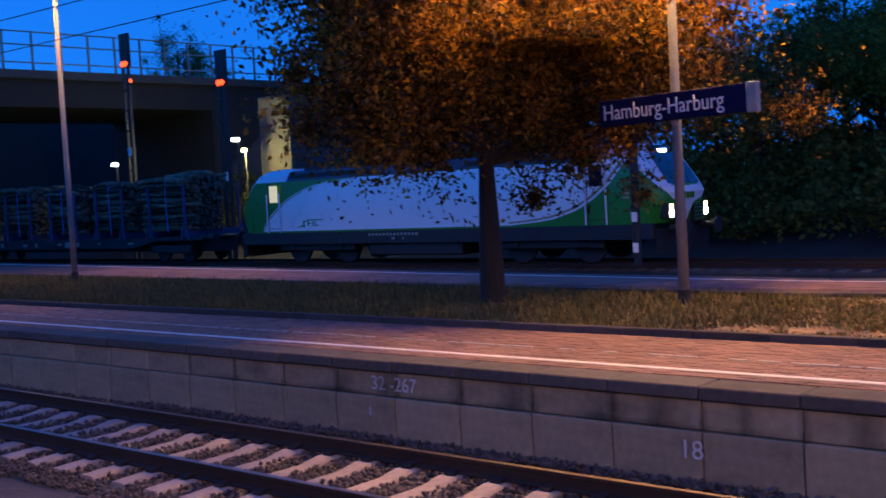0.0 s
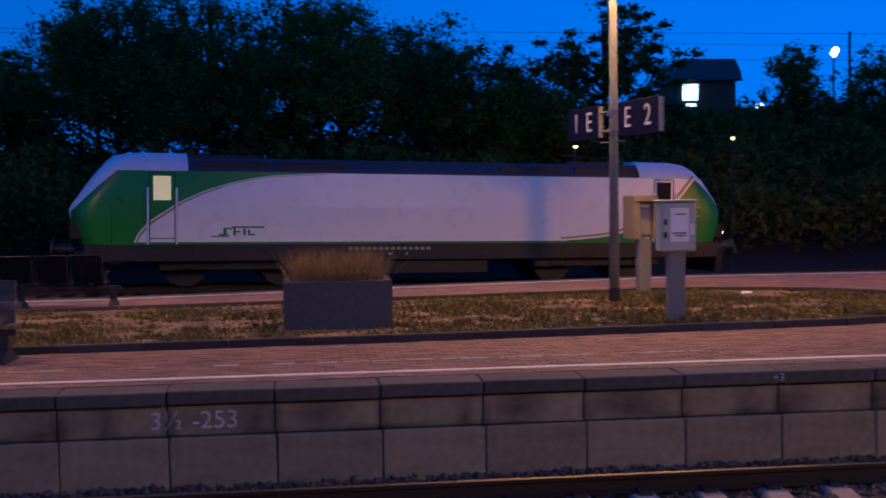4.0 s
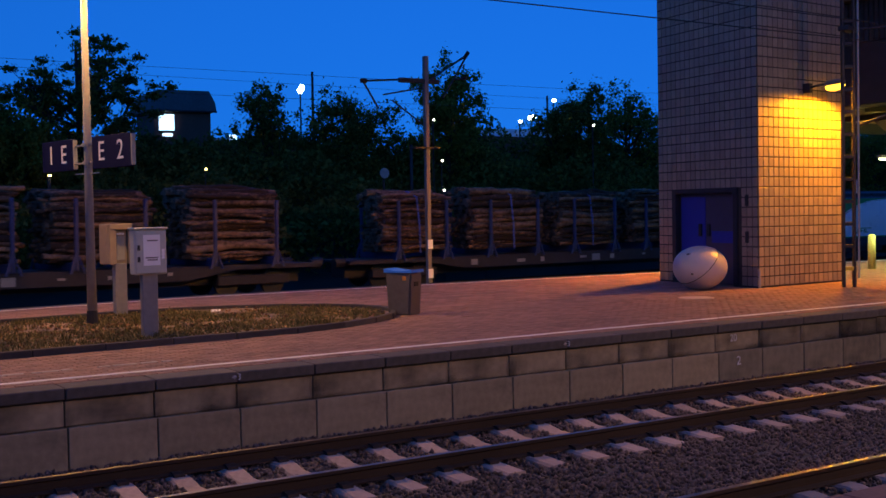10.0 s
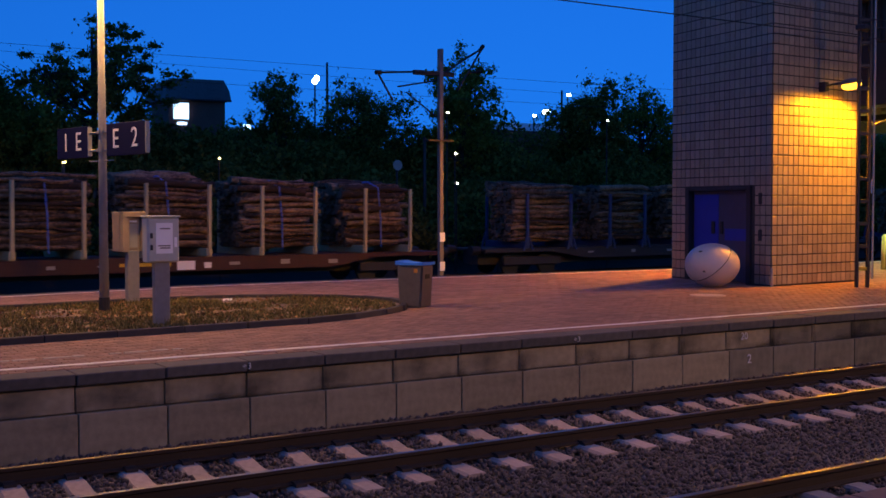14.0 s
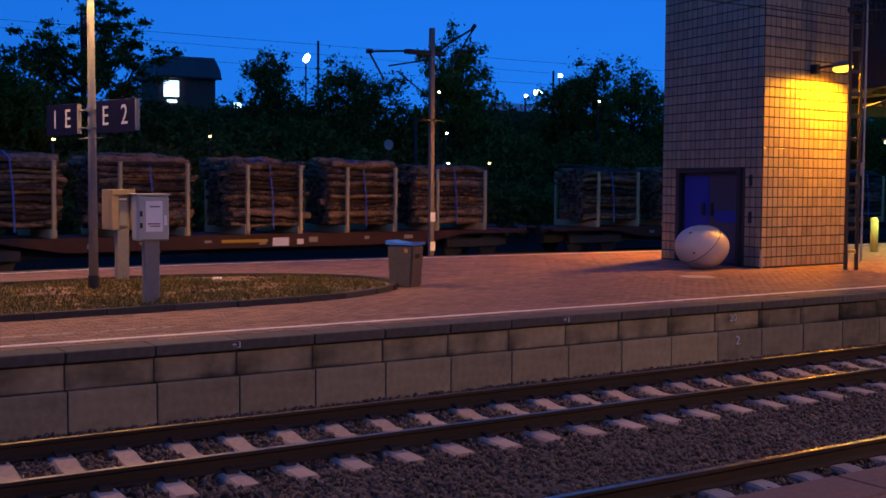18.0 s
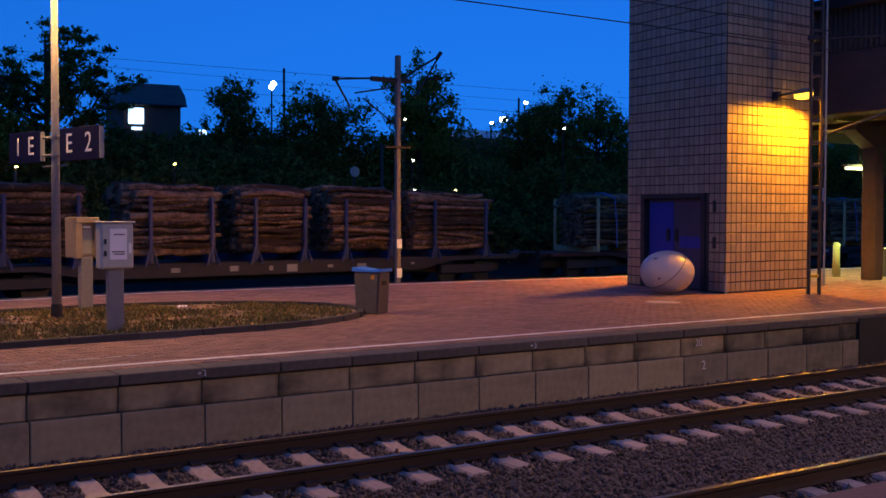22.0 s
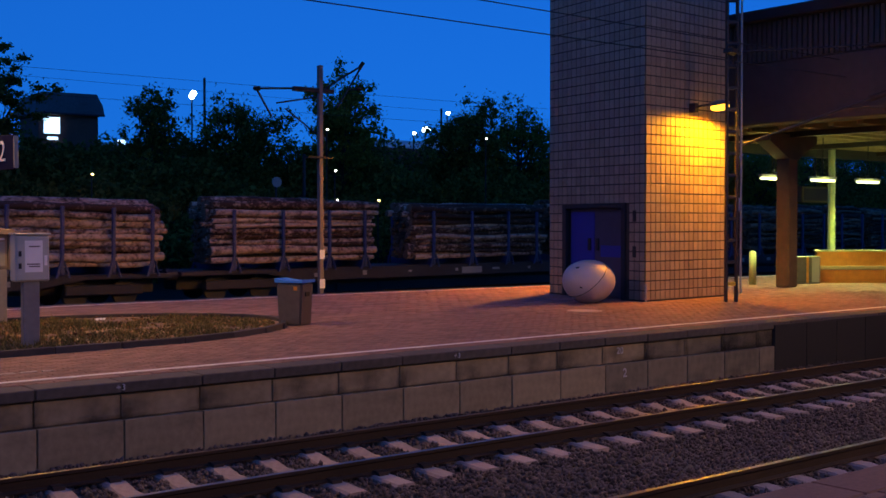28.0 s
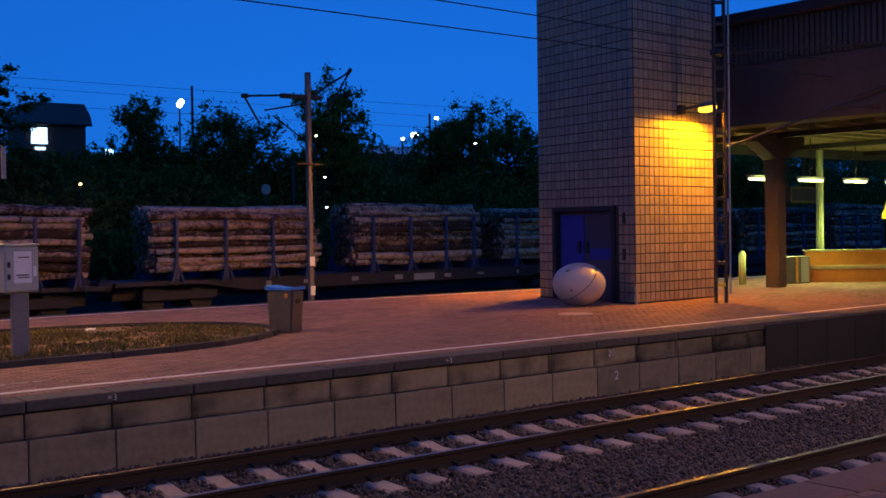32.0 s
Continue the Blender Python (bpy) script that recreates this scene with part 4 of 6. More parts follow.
for z in (1.02, 1.86):
    part("call_plate", cuboid(-0.03, 0.0, 0.30, 0.40, z, z + 0.26, 0.005), M["black"], tower, "dark call plate", at=Matrix.Translation((TX - 0.01, TY, 0)) @ pose(0, 0, 0, 0, 0, math.degrees(math.atan2(ul.y, ul.x)) - 90))
# door in its recess
door = part("door_1", cuboid(0, 0.06, DOOR0 + 0.06, DOOR1 - 0.06, 0.02, DOORH - 0.06, 0.01), M["door_grey"], tower, "double steel door, one leaf bright blue", at=Matrix.Translation((TX + 0.10, TY, 0)) @ pose(0, 0, 0, 0, 0, math.degrees(math.atan2(ul.y, ul.x)) - 90))
part("leaf", cuboid(-0.02, 0.0, DOOR0 + 1.20, DOOR1 - 0.12, 0.06, DOORH - 0.14, 0.006), M["door_blue"], door, "bright blue door leaf")
part("leaf", cuboid(-0.02, 0.0, DOOR0 + 0.12, DOOR0 + 1.17, 0.06, DOORH - 0.14, 0.006), M["door_grey"], door, "weathered dark door leaf")
part("sign_plate", cuboid(-0.03, -0.02, DOOR0 + 0.15, DOOR0 + 0.95, 1.0, 1.28), M["door_blue"], door)
for s in (1.05, 1.36):
    part("handle", cuboid(-0.07, -0.02, DOOR0 + s - 0.05, DOOR0 + s + 0.05, 1.15, 1.45, 0.01), M["black"], door)
for a, bb, z0, z1 in ((DOOR0 - 0.08, DOOR0 + 0.06, 0, DOORH + 0.06), (DOOR1 - 0.06, DOOR1 + 0.08, 0, DOORH + 0.06), (DOOR0 + 0.06, DOOR1 - 0.06, DOORH - 0.06, DOORH + 0.04)):
    part("door_frame", cuboid(-0.16, 0.0, a, bb, z0, z1, 0.01), M["dark_steel"], door)


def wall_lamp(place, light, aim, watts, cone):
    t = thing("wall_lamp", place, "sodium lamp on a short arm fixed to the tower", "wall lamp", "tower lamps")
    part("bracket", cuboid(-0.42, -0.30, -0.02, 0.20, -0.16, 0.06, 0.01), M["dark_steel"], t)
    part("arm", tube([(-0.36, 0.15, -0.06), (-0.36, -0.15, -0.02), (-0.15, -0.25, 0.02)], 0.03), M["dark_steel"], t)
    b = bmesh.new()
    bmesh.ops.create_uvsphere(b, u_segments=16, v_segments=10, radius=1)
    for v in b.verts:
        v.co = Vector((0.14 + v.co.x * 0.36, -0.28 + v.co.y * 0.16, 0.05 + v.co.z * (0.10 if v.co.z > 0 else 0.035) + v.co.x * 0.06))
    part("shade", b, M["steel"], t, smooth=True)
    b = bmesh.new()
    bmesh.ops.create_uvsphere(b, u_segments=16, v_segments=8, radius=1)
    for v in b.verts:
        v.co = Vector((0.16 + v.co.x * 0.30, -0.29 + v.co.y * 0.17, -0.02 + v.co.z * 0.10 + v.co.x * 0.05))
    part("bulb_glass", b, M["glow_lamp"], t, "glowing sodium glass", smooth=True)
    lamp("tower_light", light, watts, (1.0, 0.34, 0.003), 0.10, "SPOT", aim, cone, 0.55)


wall_lamp((21.93, 17.50, 4.62), (22.05, 17.05, 4.47), (21.85, 16.95, 1.8), 1900, 172)
# unseen twin assumed on the tower's far side, lighting far paving and train
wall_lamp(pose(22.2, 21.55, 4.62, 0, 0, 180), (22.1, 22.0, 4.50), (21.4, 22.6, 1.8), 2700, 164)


def lattice_mast(x, y, h, turn, label):
    t = thing("catenary_mast", pose(x, y, 0, 0, 0, turn), label, "catenary mast", "catenary masts")
    body = pose(0, 0, 0, 0, 0, -46)
    for q in (-0.125, 0.115):
        part("channel", cuboid(q - 0.028, q + 0.028, -0.06, 0.06, 0, h, 0.008), M["dark_steel"], t, at=body)
    z = 0.42
    while z < h - 0.2:
        part("batten", cuboid(-0.097, 0.087, -0.05, 0.05, z - 0.04, z + 0.04, 0.008), M["dark_steel"] if z > 0.6 else M["yellow"], t, at=body)
        z += 0.5
    return t


m = lattice_mast(21.44, 16.36, 10.5, 12, "tall dark lattice steel mast beside the tower")
part("cable_pipe", tube([(0.06, -0.20, 0.2), (0.06, -0.20, 10.3)], 0.026), M["box_grey"], m, "bright galvanised pipe")
part("label_plate", cuboid(0.06, 0.13, -0.16, -0.145, 2.1, 2.4), M["white"], m)
part("cantilever", tube([(0.12, -0.08, 3.58), (1.5, -1.75, 4.36), (3.6, -4.3, 5.55)], 0.032), M["dark_steel"], m)
part("insulator", tube([(2.05, -2.42, 4.67), (2.75, -3.27, 5.07)], 0.075, 0.075, 10), M["rust"], m)
part("steady_arm", tube([(1.75, -2.05, 4.48), (2.6, -3.0, 4.50), (3.6, -4.2, 4.55)], 0.022), M["dark_steel"], m)
for q in (0.0, 0.3):
    part("insulator", tube([(2.3 + q, -2.68 - q * 1.1, 4.48), (2.42 + q, -2.82 - q * 1.1, 4.49)], 0.07, 0.07, 10), M["rust"], m)
part("top_tube", tube([(0.12, -0.08, 5.75), (1.9, -2.2, 5.90), (3.6, -4.2, 6.05)], 0.022), M["dark_steel"], m)
part("insulator", tube([(2.05, -2.38, 5.91), (2.45, -2.86, 5.95)], 0.06, 0.06, 10), M["rust"], m)
part("mast_bracket", cuboid(-0.24, 0.30, -0.12, 0.12, 5.70, 5.80, 0.01), M["dark_steel"], m)

# ---- concourse bridge and platform canopy ----
bridge = thing("concourse_bridge", (0, 0, 0), "dark concrete concourse bridge over the tracks with a corrugated fascia", "bridge", kind="structure")
part("beam", cuboid(25.5, 26.4, -16, 21.6, 4.45, 6.08, 0.03), M["beam"], bridge)
part("deck", cuboid(26.4, 40, -16, 21.6, 5.6, 6.0), M["beam"], bridge)
part("roof_edge", cuboid(25.2, 40, -16, 22.0, 7.15, 7.45, 0.03), M["dark_steel"], bridge)
for i in range(110):
    y = 21.5 - i * 0.155
    part("sheet_rib", cuboid(25.46, 25.56, y - 0.05, y + 0.05, 6.1, 7.14), M["sheet"], bridge)
part("fascia", cuboid(25.54, 25.7, -16, 21.6, 6.08, 7.15), M["sheet"], bridge)
part("soffit_panel", cuboid(25.49, 25.51, 14.4, 17.4, 4.62, 5.9), M["beam"], bridge)
canopy = thing("platform_canopy", (0, 0, 0), "long platform canopy with timber purlins and fluorescent tubes", "canopy", kind="structure")
part("roof_sheet", cuboid(26.5, 74, 14.2, 23.6, 4.62, 4.68), M["sheet"], canopy)
for i in range(11):
    part("purlin", cuboid(26.6, 72, 14.5 + i * 0.85, 14.66 + i * 0.85, 4.38, 4.61), M["timber"], canopy)
for i in range(9):
    part("rafter", cuboid(27.4 + i * 5.2, 27.6 + i * 5.2, 14.3, 23.4, 4.22, 4.37), M["dark_steel"], canopy)
for y in (22.6,):
    part("girder", cuboid(26.5, 74, y - 0.12, y + 0.12, 4.05, 4.37), M["dark_steel"], canopy)
part("pier_head", prism([(27.42, 3.62), (27.86, 3.62), (28.75, 4.1), (28.75, 4.3), (26.5, 4.3), (26.5, 4.1)], "y", 18.95, 19.42), M["beam"], canopy)
part("pier", cuboid(27.43, 27.85, 18.96, 19.40, 0, 3.63, 0.03), M["pier"], canopy)
for k in range(8):
    x, y = 33.0 + 5.2 * k, 21.2
    part("post", tube([(x, y, 0), (x, y, 4.2)], 0.13, 0.11, 10), M["green_post"], canopy)
for k in range(9):
    x, y = 27.75 + 2.45 * k, 19.7
    part("tube_housing", cuboid(x - 0.64, x + 0.64, y - 0.07, y + 0.07, 3.13, 3.21), M["box_grey"], canopy)
    part("tube", tube([(x - 0.6, y, 3.10), (x + 0.6, y, 3.10)], 0.045), M["glow_tube"], canopy, "glowing fluorescent tube")
    part("hanger", tube([(x, y, 3.21), (x, y, 4.40)], 0.015), M["dark_steel"], canopy)
    if k < 6:
        lamp("tube_light", (x, y - 0.05, 3.02), 55, (0.90, 1.0, 0.30), 0.25)
        lamp("tube_light", (x, y - 0.05, 3.0), 420, (0.92, 1.0, 0.26), 0.25, "SPOT", (x, y - 0.05, 0), 150, 0.5)


def parapet():
    t = thing("stair_parapet", pose(30.3, 20.0, 0, 0, 0, -42), "orange stair parapet with a timber rail", "parapet")
    part("panel", cuboid(0, 6.5, -0.1, 0.1, 0.10, 0.95, 0.01), M["orange"], t)
    part("rail", cuboid(-0.02, 6.5, -0.16, 0.14, 0.40, 0.52, 0.01), M["timber"], t)
    part("cap", cuboid(-0.05, 6.5, -0.13, 0.13, 0.95, 1.0, 0.01), M["green_post"], t)
    part("plinth", cuboid(0, 6.5, -0.08, 0.08, 0, 0.10), M["orange"], t)


parapet()
t = thing("steel_bin", pose(29.75, 20.05, 0, 0, 0, -30), "steel litter bin with an orange stripe", "litter bin")
part("body", cuboid(-0.4, 0.4, -0.3, 0.3, 0, 0.82, 0.02), M["steel"], t)
part("stripe", cuboid(-0.05, 0.02, -0.308, -0.3, 0.02, 0.8), M["orange"], t)
part("side_panel", cuboid(0.12, 0.36, -0.31, -0.3, 0.04, 0.78), M["box_grey"], t)
t = thing("bollard", (28.0, 20.6, 0), "pale round bollard on the paving", "bollard")
part("shaft", tube([(0, 0, 0), (0, 0, 0.95)], 0.11, 0.11, 14), M["green_post"], t, smooth=True)
part("cap", tube([(0, 0, 0.95), (0, 0, 1.0)], 0.11, 0.05, 14), M["green_post"], t)
t = thing("destination_board", (34.19, 22.6, 2.78), "dark hanging train display board", "display board")
part("case", cuboid(-0.9, 0.9, -0.1, 0.1, -0.28, 0.28, 0.02), M["black"], t)
part("screen", cuboid(-0.8, 0.8, -0.11, -0.1, -0.2, 0.2), M["sign_blue"], t)
part("hanger", tube([(0, 0, 0.28), (0, 0, 1.35)], 0.03), M["dark_steel"], t)
t = thing("warning_sign", (36.2, 20.7, 2.2), "yellow triangular warning sign on a canopy post", "sign")
part("plate", prism([(-0.32, -0.28), (0.32, -0.28), (0, 0.32)], "y", -0.01, 0.01), M["yellow"], t)

# ---- unseen wall added behind the viewer's platform to block low sky light ----
blocker = thing("sky_blocker", (0, 0, 0), "plain brick wall and roof added behind the viewer to block low sky", "building", kind="structure")
part("wall", cuboid(-60, 48, -10.4, -10.0, -1.2, 7.0), M["brick"], blocker)
part("roof", cuboid(-60, 48, -18, -9.6, 7.0, 7.3), M["roof"], blocker)

# ---- overhead line ----
def slim_mast(x, y, h, label, arms=True):
    t = thing("catenary_mast", (x, y, -0.3), label, "catenary mast", "catenary masts")
    w = 0.065 if arms else 0.095
    part("mast", cuboid(-w, w, -0.065, 0.065, 0, h, 0.012), M["mast_grey"] if arms else M["dark_steel"], t)
    part("number_plate", cuboid(-0.08, 0.08, -0.10, -0.082, 1.15, 1.4), M["white"], t)
    part("number_plate", cuboid(-0.08, 0.08, -0.10, -0.082, 0.35, 0.6), M["white"], t)
    if arms:
        part("cross_arm", cuboid(-0.85, 0.42, -0.06, 0.06, h - 0.74, h - 0.62, 0.01), M["dark_steel"], t)
        part("stay", tube([(-1.80, 0.3, h - 0.72), (-0.8, 0.1, h - 0.66)], 0.028), M["dark_steel"], t)
        part("drop_arm", tube([(-1.80, 0.3, h - 0.70), (-1.27, 0.4, h - 1.42)], 0.028), M["dark_steel"], t)
        part("stay", tube([(-1.12, 0.4, h - 1.05), (-0.05, 0.1, h - 0.85)], 0.022), M["dark_steel"], t)
        part("drop_arm", tube([(-0.85, 0.4, h - 1.18), (-0.05, 0.1, h - 1.85)], 0.022), M["dark_steel"], t)
        part("insulator", tube([(-0.80, 0.0, h - 0.68), (-0.55, 0.0, h - 0.68)], 0.07), M["rust"], t)
        part("insulator", tube([(-1.85, 0.3, h - 0.72), (-1.68, 0.3, h - 0.71)], 0.06), M["rust"], t)
        part("bracket", tube([(0.05, 0.1, h - 0.72), (0.80, 0.3, h - 0.30), (1.72, 0.5, h + 0.20)], 0.03), M["dark_steel"], t)
        part("bracket", tube([(0.88, 0.5, h - 1.05), (1.72, 0.5, h + 0.20)], 0.03), M["dark_steel"], t)
        part("bracket", tube([(1.25, 0.5, h - 0.52), (1.65, 0.5, h - 0.47)], 0.025), M["dark_steel"], t)
        part("insulator", tube([(1.62, 0.5, h + 0.10), (1.76, 0.5, h + 0.28)], 0.06), M["rust"], t)
        part("insulator", tube([(1.52, 0.5, h - 0.48), (1.70, 0.5, h - 0.46)], 0.05), M["rust"], t)
        part("collar", cuboid(-0.45, 0.35, -0.12, 0.12, h - 2.52, h - 2.47), M["dark_steel"], t)
    return t


slim_mast(16.58, 26.3, 6.4, "grey steel overhead line mast with cantilever arms")
slim_mast(-17.2, 28.5, 7.4, "dark overhead line mast between the tracks", False)
for i, (p, q, sag, rad) in enumerate((
        ((-60, 16, 5.75), (60, 16, 5.45), 0.1, 0.012), ((-60, 15.2, 6.5), (60, 16.6, 5.9), 0.2, 0.012),
        ((-70, 45, 8.6), (75, 45, 8.3), 0.5, 0.008), ((-70, 45, 7.4), (75, 45, 6.9), 0.2, 0.008),
        ((-70, 60, 11.2), (90, 60, 9.4), 0.7, 0.009))):
    pts = [tuple(Vector(p).lerp(Vector(q), k / 12) - Vector((0, 0, sag * 4 * (k / 12) * (1 - k / 12)))) for k in range(13)]
    tagged(part("overhead_wire", tube(pts, rad, sides=5), M["black"]), "thin dark overhead line wire", "wire", "overhead wires")
for x, y, z0, z1 in ((29.99, 60, 3, 10.2), (41.3, 60, 0, 7.4), (47.4, 60, 5, 9.5), (-10.2, 60, 0, 12), (27.5, 45, -1, 5)):
    t = thing("catenary_mast", (x, y, -1.2), "distant thin dark mast", "catenary mast", "distant masts")
    part("mast", tube([(0, 0, 0), (0, 0, z1 + 1.2)], 0.09, 0.07, 6), M["dark_steel"], t)

# ---- bank, buildings and lights beyond ----
bank = bmesh.new()
nx = 90
rb = random.Random(8)
ring = []
for i in range(nx + 1):
    x = -140 + 290 * i / nx
    lift = float(np.interp(x, [-140, -30, -10, 5, 20, 50, 150], [2.0, 2.0, 2.5, 3.2, 4.0, 4.6, 4.6]))
    ring.append([bank.verts.new((x, y, z + rb.uniform(-0.2, 0.2))) for y, z in ((40.5, -1.4), (43, -0.6), (48, lift * 0.5), (56, lift), (75, lift), (140, lift))])
for a, b in zip(ring, ring[1:]):
    for k in range(5):
        bank.faces.new((a[k], b[k], b[k + 1], a[k + 1]))
tagged(part("embankment", bank, M["earth"]), "dark overgrown embankment behind the tracks", "embankment", kind="structure")


def tree(x, y, z, h, spread, leaves, leaf, seed, mat, label, trunk_h=0.35, limbs=9, clumps=34, lean=0.0, r0=None, flatten=0.9, name="tree", trim=None, fluff=0.27):
    """A tapered trunk with forking limbs and a crown of separate leaves in uneven clumps."""
    rng = np.random.default_rng(seed)
    t = thing(name, (x, y, z), label, "tree", "trees")
    r0 = r0 or 0.028 * h
    b = bmesh.new()
    fork = h * trunk_h
    tube([(0, 0, -0.3), (0.02 * h * lean, 0, fork * 0.5), (0.05 * h * lean, 0, fork), (0.08 * h * lean, 0.02 * h, h * 0.82)], r0, r0 * 0.25, 9, b)
    ends = []
    for i in range(limbs):
        a = i * 2.4 + rng.uniform(-0.4, 0.4)
        s = fork * rng.uniform(0.85, 1.0) + (h * 0.62 - fork) * (i / limbs)
        rad = spread * rng.uniform(0.55, 1.0) * (1 - 0.5 * (i / limbs) ** 2)
        e = Vector((math.cos(a) * rad, math.sin(a) * rad, min(h * 0.97, s + h * rng.uniform(0.10, 0.32))))
        if trim and e.x < 0:
            e.x *= 0.5
        if trim and e.x > trim[0] - 0.3 and e.y < trim[1] + 0.3:
            e.x, e.y = e.x * 0.3, e.y + 1.6
        mid = Vector((e.x * 0.5, e.y * 0.5, s + (e.z - s) * 0.35))
        tube([(0.05 * h * lean, 0, s), mid, e], r0 * 0.38, r0 * 0.08, 6, b)
        ends += [(e, 1.0), (mid.lerp(e, 0.5), 0.8)]
        for q in range(4):
            f = mid.lerp(e, rng.uniform(0.3, 1.0)) + Vector((rng.normal(0, spread * 0.24), rng.normal(0, spread * 0.24), rng.normal(0.03 * h, h * 0.07)))
            if trim and f.x < -1.6:
                f.x = -1.6
            if trim and f.x > trim[0]:
                f.x = trim[0]
            tube([mid.lerp(e, 0.5), f], r0 * 0.12, r0 * 0.04, 4, b)
            ends.append((f, 0.62))
    ends.append((Vector((0.08 * h * lean, 0, h * 0.9)), 0.9))
    part("trunk", b, M["bark"], t)
    cen = np.array([tuple(e) for e, _ in ends])
    wt = np.array([w for _, w in ends])
    extra = cen[rng.integers(0, len(cen), clumps)] + rng.normal(0, 0.16 * spread, (clumps, 3))
    cen, wt = np.concatenate([cen, extra]), np.concatenate([wt, rng.uniform(0.4, 0.9, clumps)])
    pick = rng.integers(0, len(cen), leaves)
    d = rng.normal(size=(leaves, 3))
    d /= np.linalg.norm(d, axis=1)[:, None]
    rad = np.abs(rng.normal(0, 0.62, (leaves, 1))) * wt[pick][:, None] * spread * fluff
    p = cen[pick] + d * rad * np.array([1, 1, flatten])
    p = p[p[:, 2] > fork * 0.55]
    if trim:
        # more of the crown grows towards the lamp
        p[:, 0] = np.where(p[:, 0] < 0, p[:, 0] * 0.66, p[:, 0] * 1.12) + 0.25
        # and keeps clear of the lamp itself
        p = p[np.linalg.norm(p - np.array([2.23, 0.5, 7.9]), axis=1) > 1.25]
        # the crown of the platform tree is pruned higher over its far end
        p = p[p[:, 2] > 1.45 + 0.95 * np.clip((np.abs(p[:, 0] - 0.2) - 0.7) / 0.6, 0, 1) + 0.12 * np.sin(p[:, 0] * 5.1) + rng.normal(0, 0.12, len(p))]
        p = p[~((p[:, 0] > trim[0]) & (p[:, 1] < trim[1]) & (p[:, 2] < 4.1))]
    part("crown", quads(p, leaf, rng, mat, "crown"), None, t)
    return t


# the platform tree; part of the lamp's orange is in its leaf colour
tree(-13.35, 17.65, 0.0, 7.4, 3.9, 200000, 0.050, 41, M["leaf_amber"], "platform tree with yellow-brown leaves tinted towards sodium light and a stout trunk", 0.33, 22, 160, r0=0.24, flatten=1.1, trim=(1.3, 0.75), fluff=0.30)
FAR = (
    (10.5, 50, 6.5, 3.2, 2600), (23.2, 52, 8.1, 1.6, 1300), (27.8, 52, 7.6, 3.0, 2600), (32.2, 49, 9.2, 1.8, 2800),
    (36.6, 54, 7.0, 1.7, 1200), (41.4, 50, 8.6, 2.0, 3600), (47.2, 52, 9.2, 2.2, 1500), (-5.2, 50, 7.4, 3.2, 2600), (-1.6, 51, 8.8, 3.2, 2800), (2.3, 50, 9.5, 2.8, 2600),
    (6.4, 51, 8.0, 2.6, 2400), (9.6, 52, 7.6, 2.2, 2000), (-18.6, 50, 8.0, 3.6, 3200), (-11.8, 52, 7.4, 2.6, 2200), (-7.0, 51, 10.2, 3.4, 2800),
    (-13.5, 57, 8.2, 3.0, 3000), (-20.8, 52, 10.0, 3.3, 3600), (-9, 58, 10.6, 3.6, 3000), (-3.6, 57, 11.6, 3.4, 3000), (1.6, 58, 11.2, 3.4, 3000), (6.6, 58, 9.8, 2.8, 2600),
    (-51.0, 52, 13.6, 3.8, 2600), (-77.0, 58, 15.0, 4.0, 2600), (-26, 50, 7.8, 3.8, 2800), (-33, 49, 10.5, 4.0, 2800), (-22, 46, 7.4, 3.5, 2400), (53, 52, 8.5, 3.0, 2000), (60, 52, 8.0, 3.0, 1600), (18.4, 54, 5.0, 2.2, 1800), (-17.2, 53, 7.6, 3.0, 3000), (66, 52, 8.0, 3.4, 2000), (73, 50, 9.0, 3.6, 2000), (81, 52, 9.0, 4, 2000), (90, 54, 10, 4, 2000), (100, 56, 10, 5, 2000), (56, 47, 7.6, 3.2, 2200), (63, 46, 7.0, 3.2, 2000))
for k, (x, y, top, sp, n) in enumerate(FAR):
    base = float(np.interp(y, [42, 48, 56], [-0.6, 1.2, 2.6]))
    dark = k % 3
    tree(x, y, base, (top - base) * 1.13, sp, int(n * 7.6), 0.080, 100 + k, M["leaf_dark"] if dark else M["leaf_olive"], "dark leafy tree on the embankment" if dark else "olive green tree on the embankment", 0.22, 18, 90, fluff=0.36)


# the tall tree beside the signal box carries its leaves in loose tiers
tree(13.7, 50, 1.7, 9.1, 3.1, 19000, 0.085, 99, M["leaf_dark"], "tall dark tree with loose tiered branches", 0.30, 20, 40, flatten=0.55, fluff=0.19)


def thicket(name, n, x0, x1, seed):
    r = np.random.default_rng(seed)
    x = r.uniform(x0, x1, n)
    y = r.uniform(42, 56, n)
    lift = np.interp(x, [-140, -30, -10, 5, 20, 50, 150], [2.0, 2.0, 2.5, 3.2, 4.0, 4.6, 4.6])
    g = np.interp(y, [41, 48, 56], [-0.8, 0, 0]) + lift * np.interp(y, [42, 48, 56], [0, 0.5, 1.0])
    hump = np.array([max(0.2, 1.1 + 1.3 * noise.noise((a * 0.22, b * 0.3, 1.7)) + 0.7 * noise.noise((a * 0.7, b * 0.7, 4.2))) for a, b in zip(x, y)])
    z = g + hump * 1.6 * r.uniform(0, 1, n) ** 0.6
    return tagged(part(name, quads(np.stack([x, y, z], 1), 0.13, r, M["leaf_dark"], name), None), "dense dark bushes covering the embankment", "bushes", kind="stuff")


thicket("bushes", 110000, -60, 0, 51)
thicket("bushes", 115000, 0, 62, 52)
thicket("bushes", 55000, 62, 120, 53)


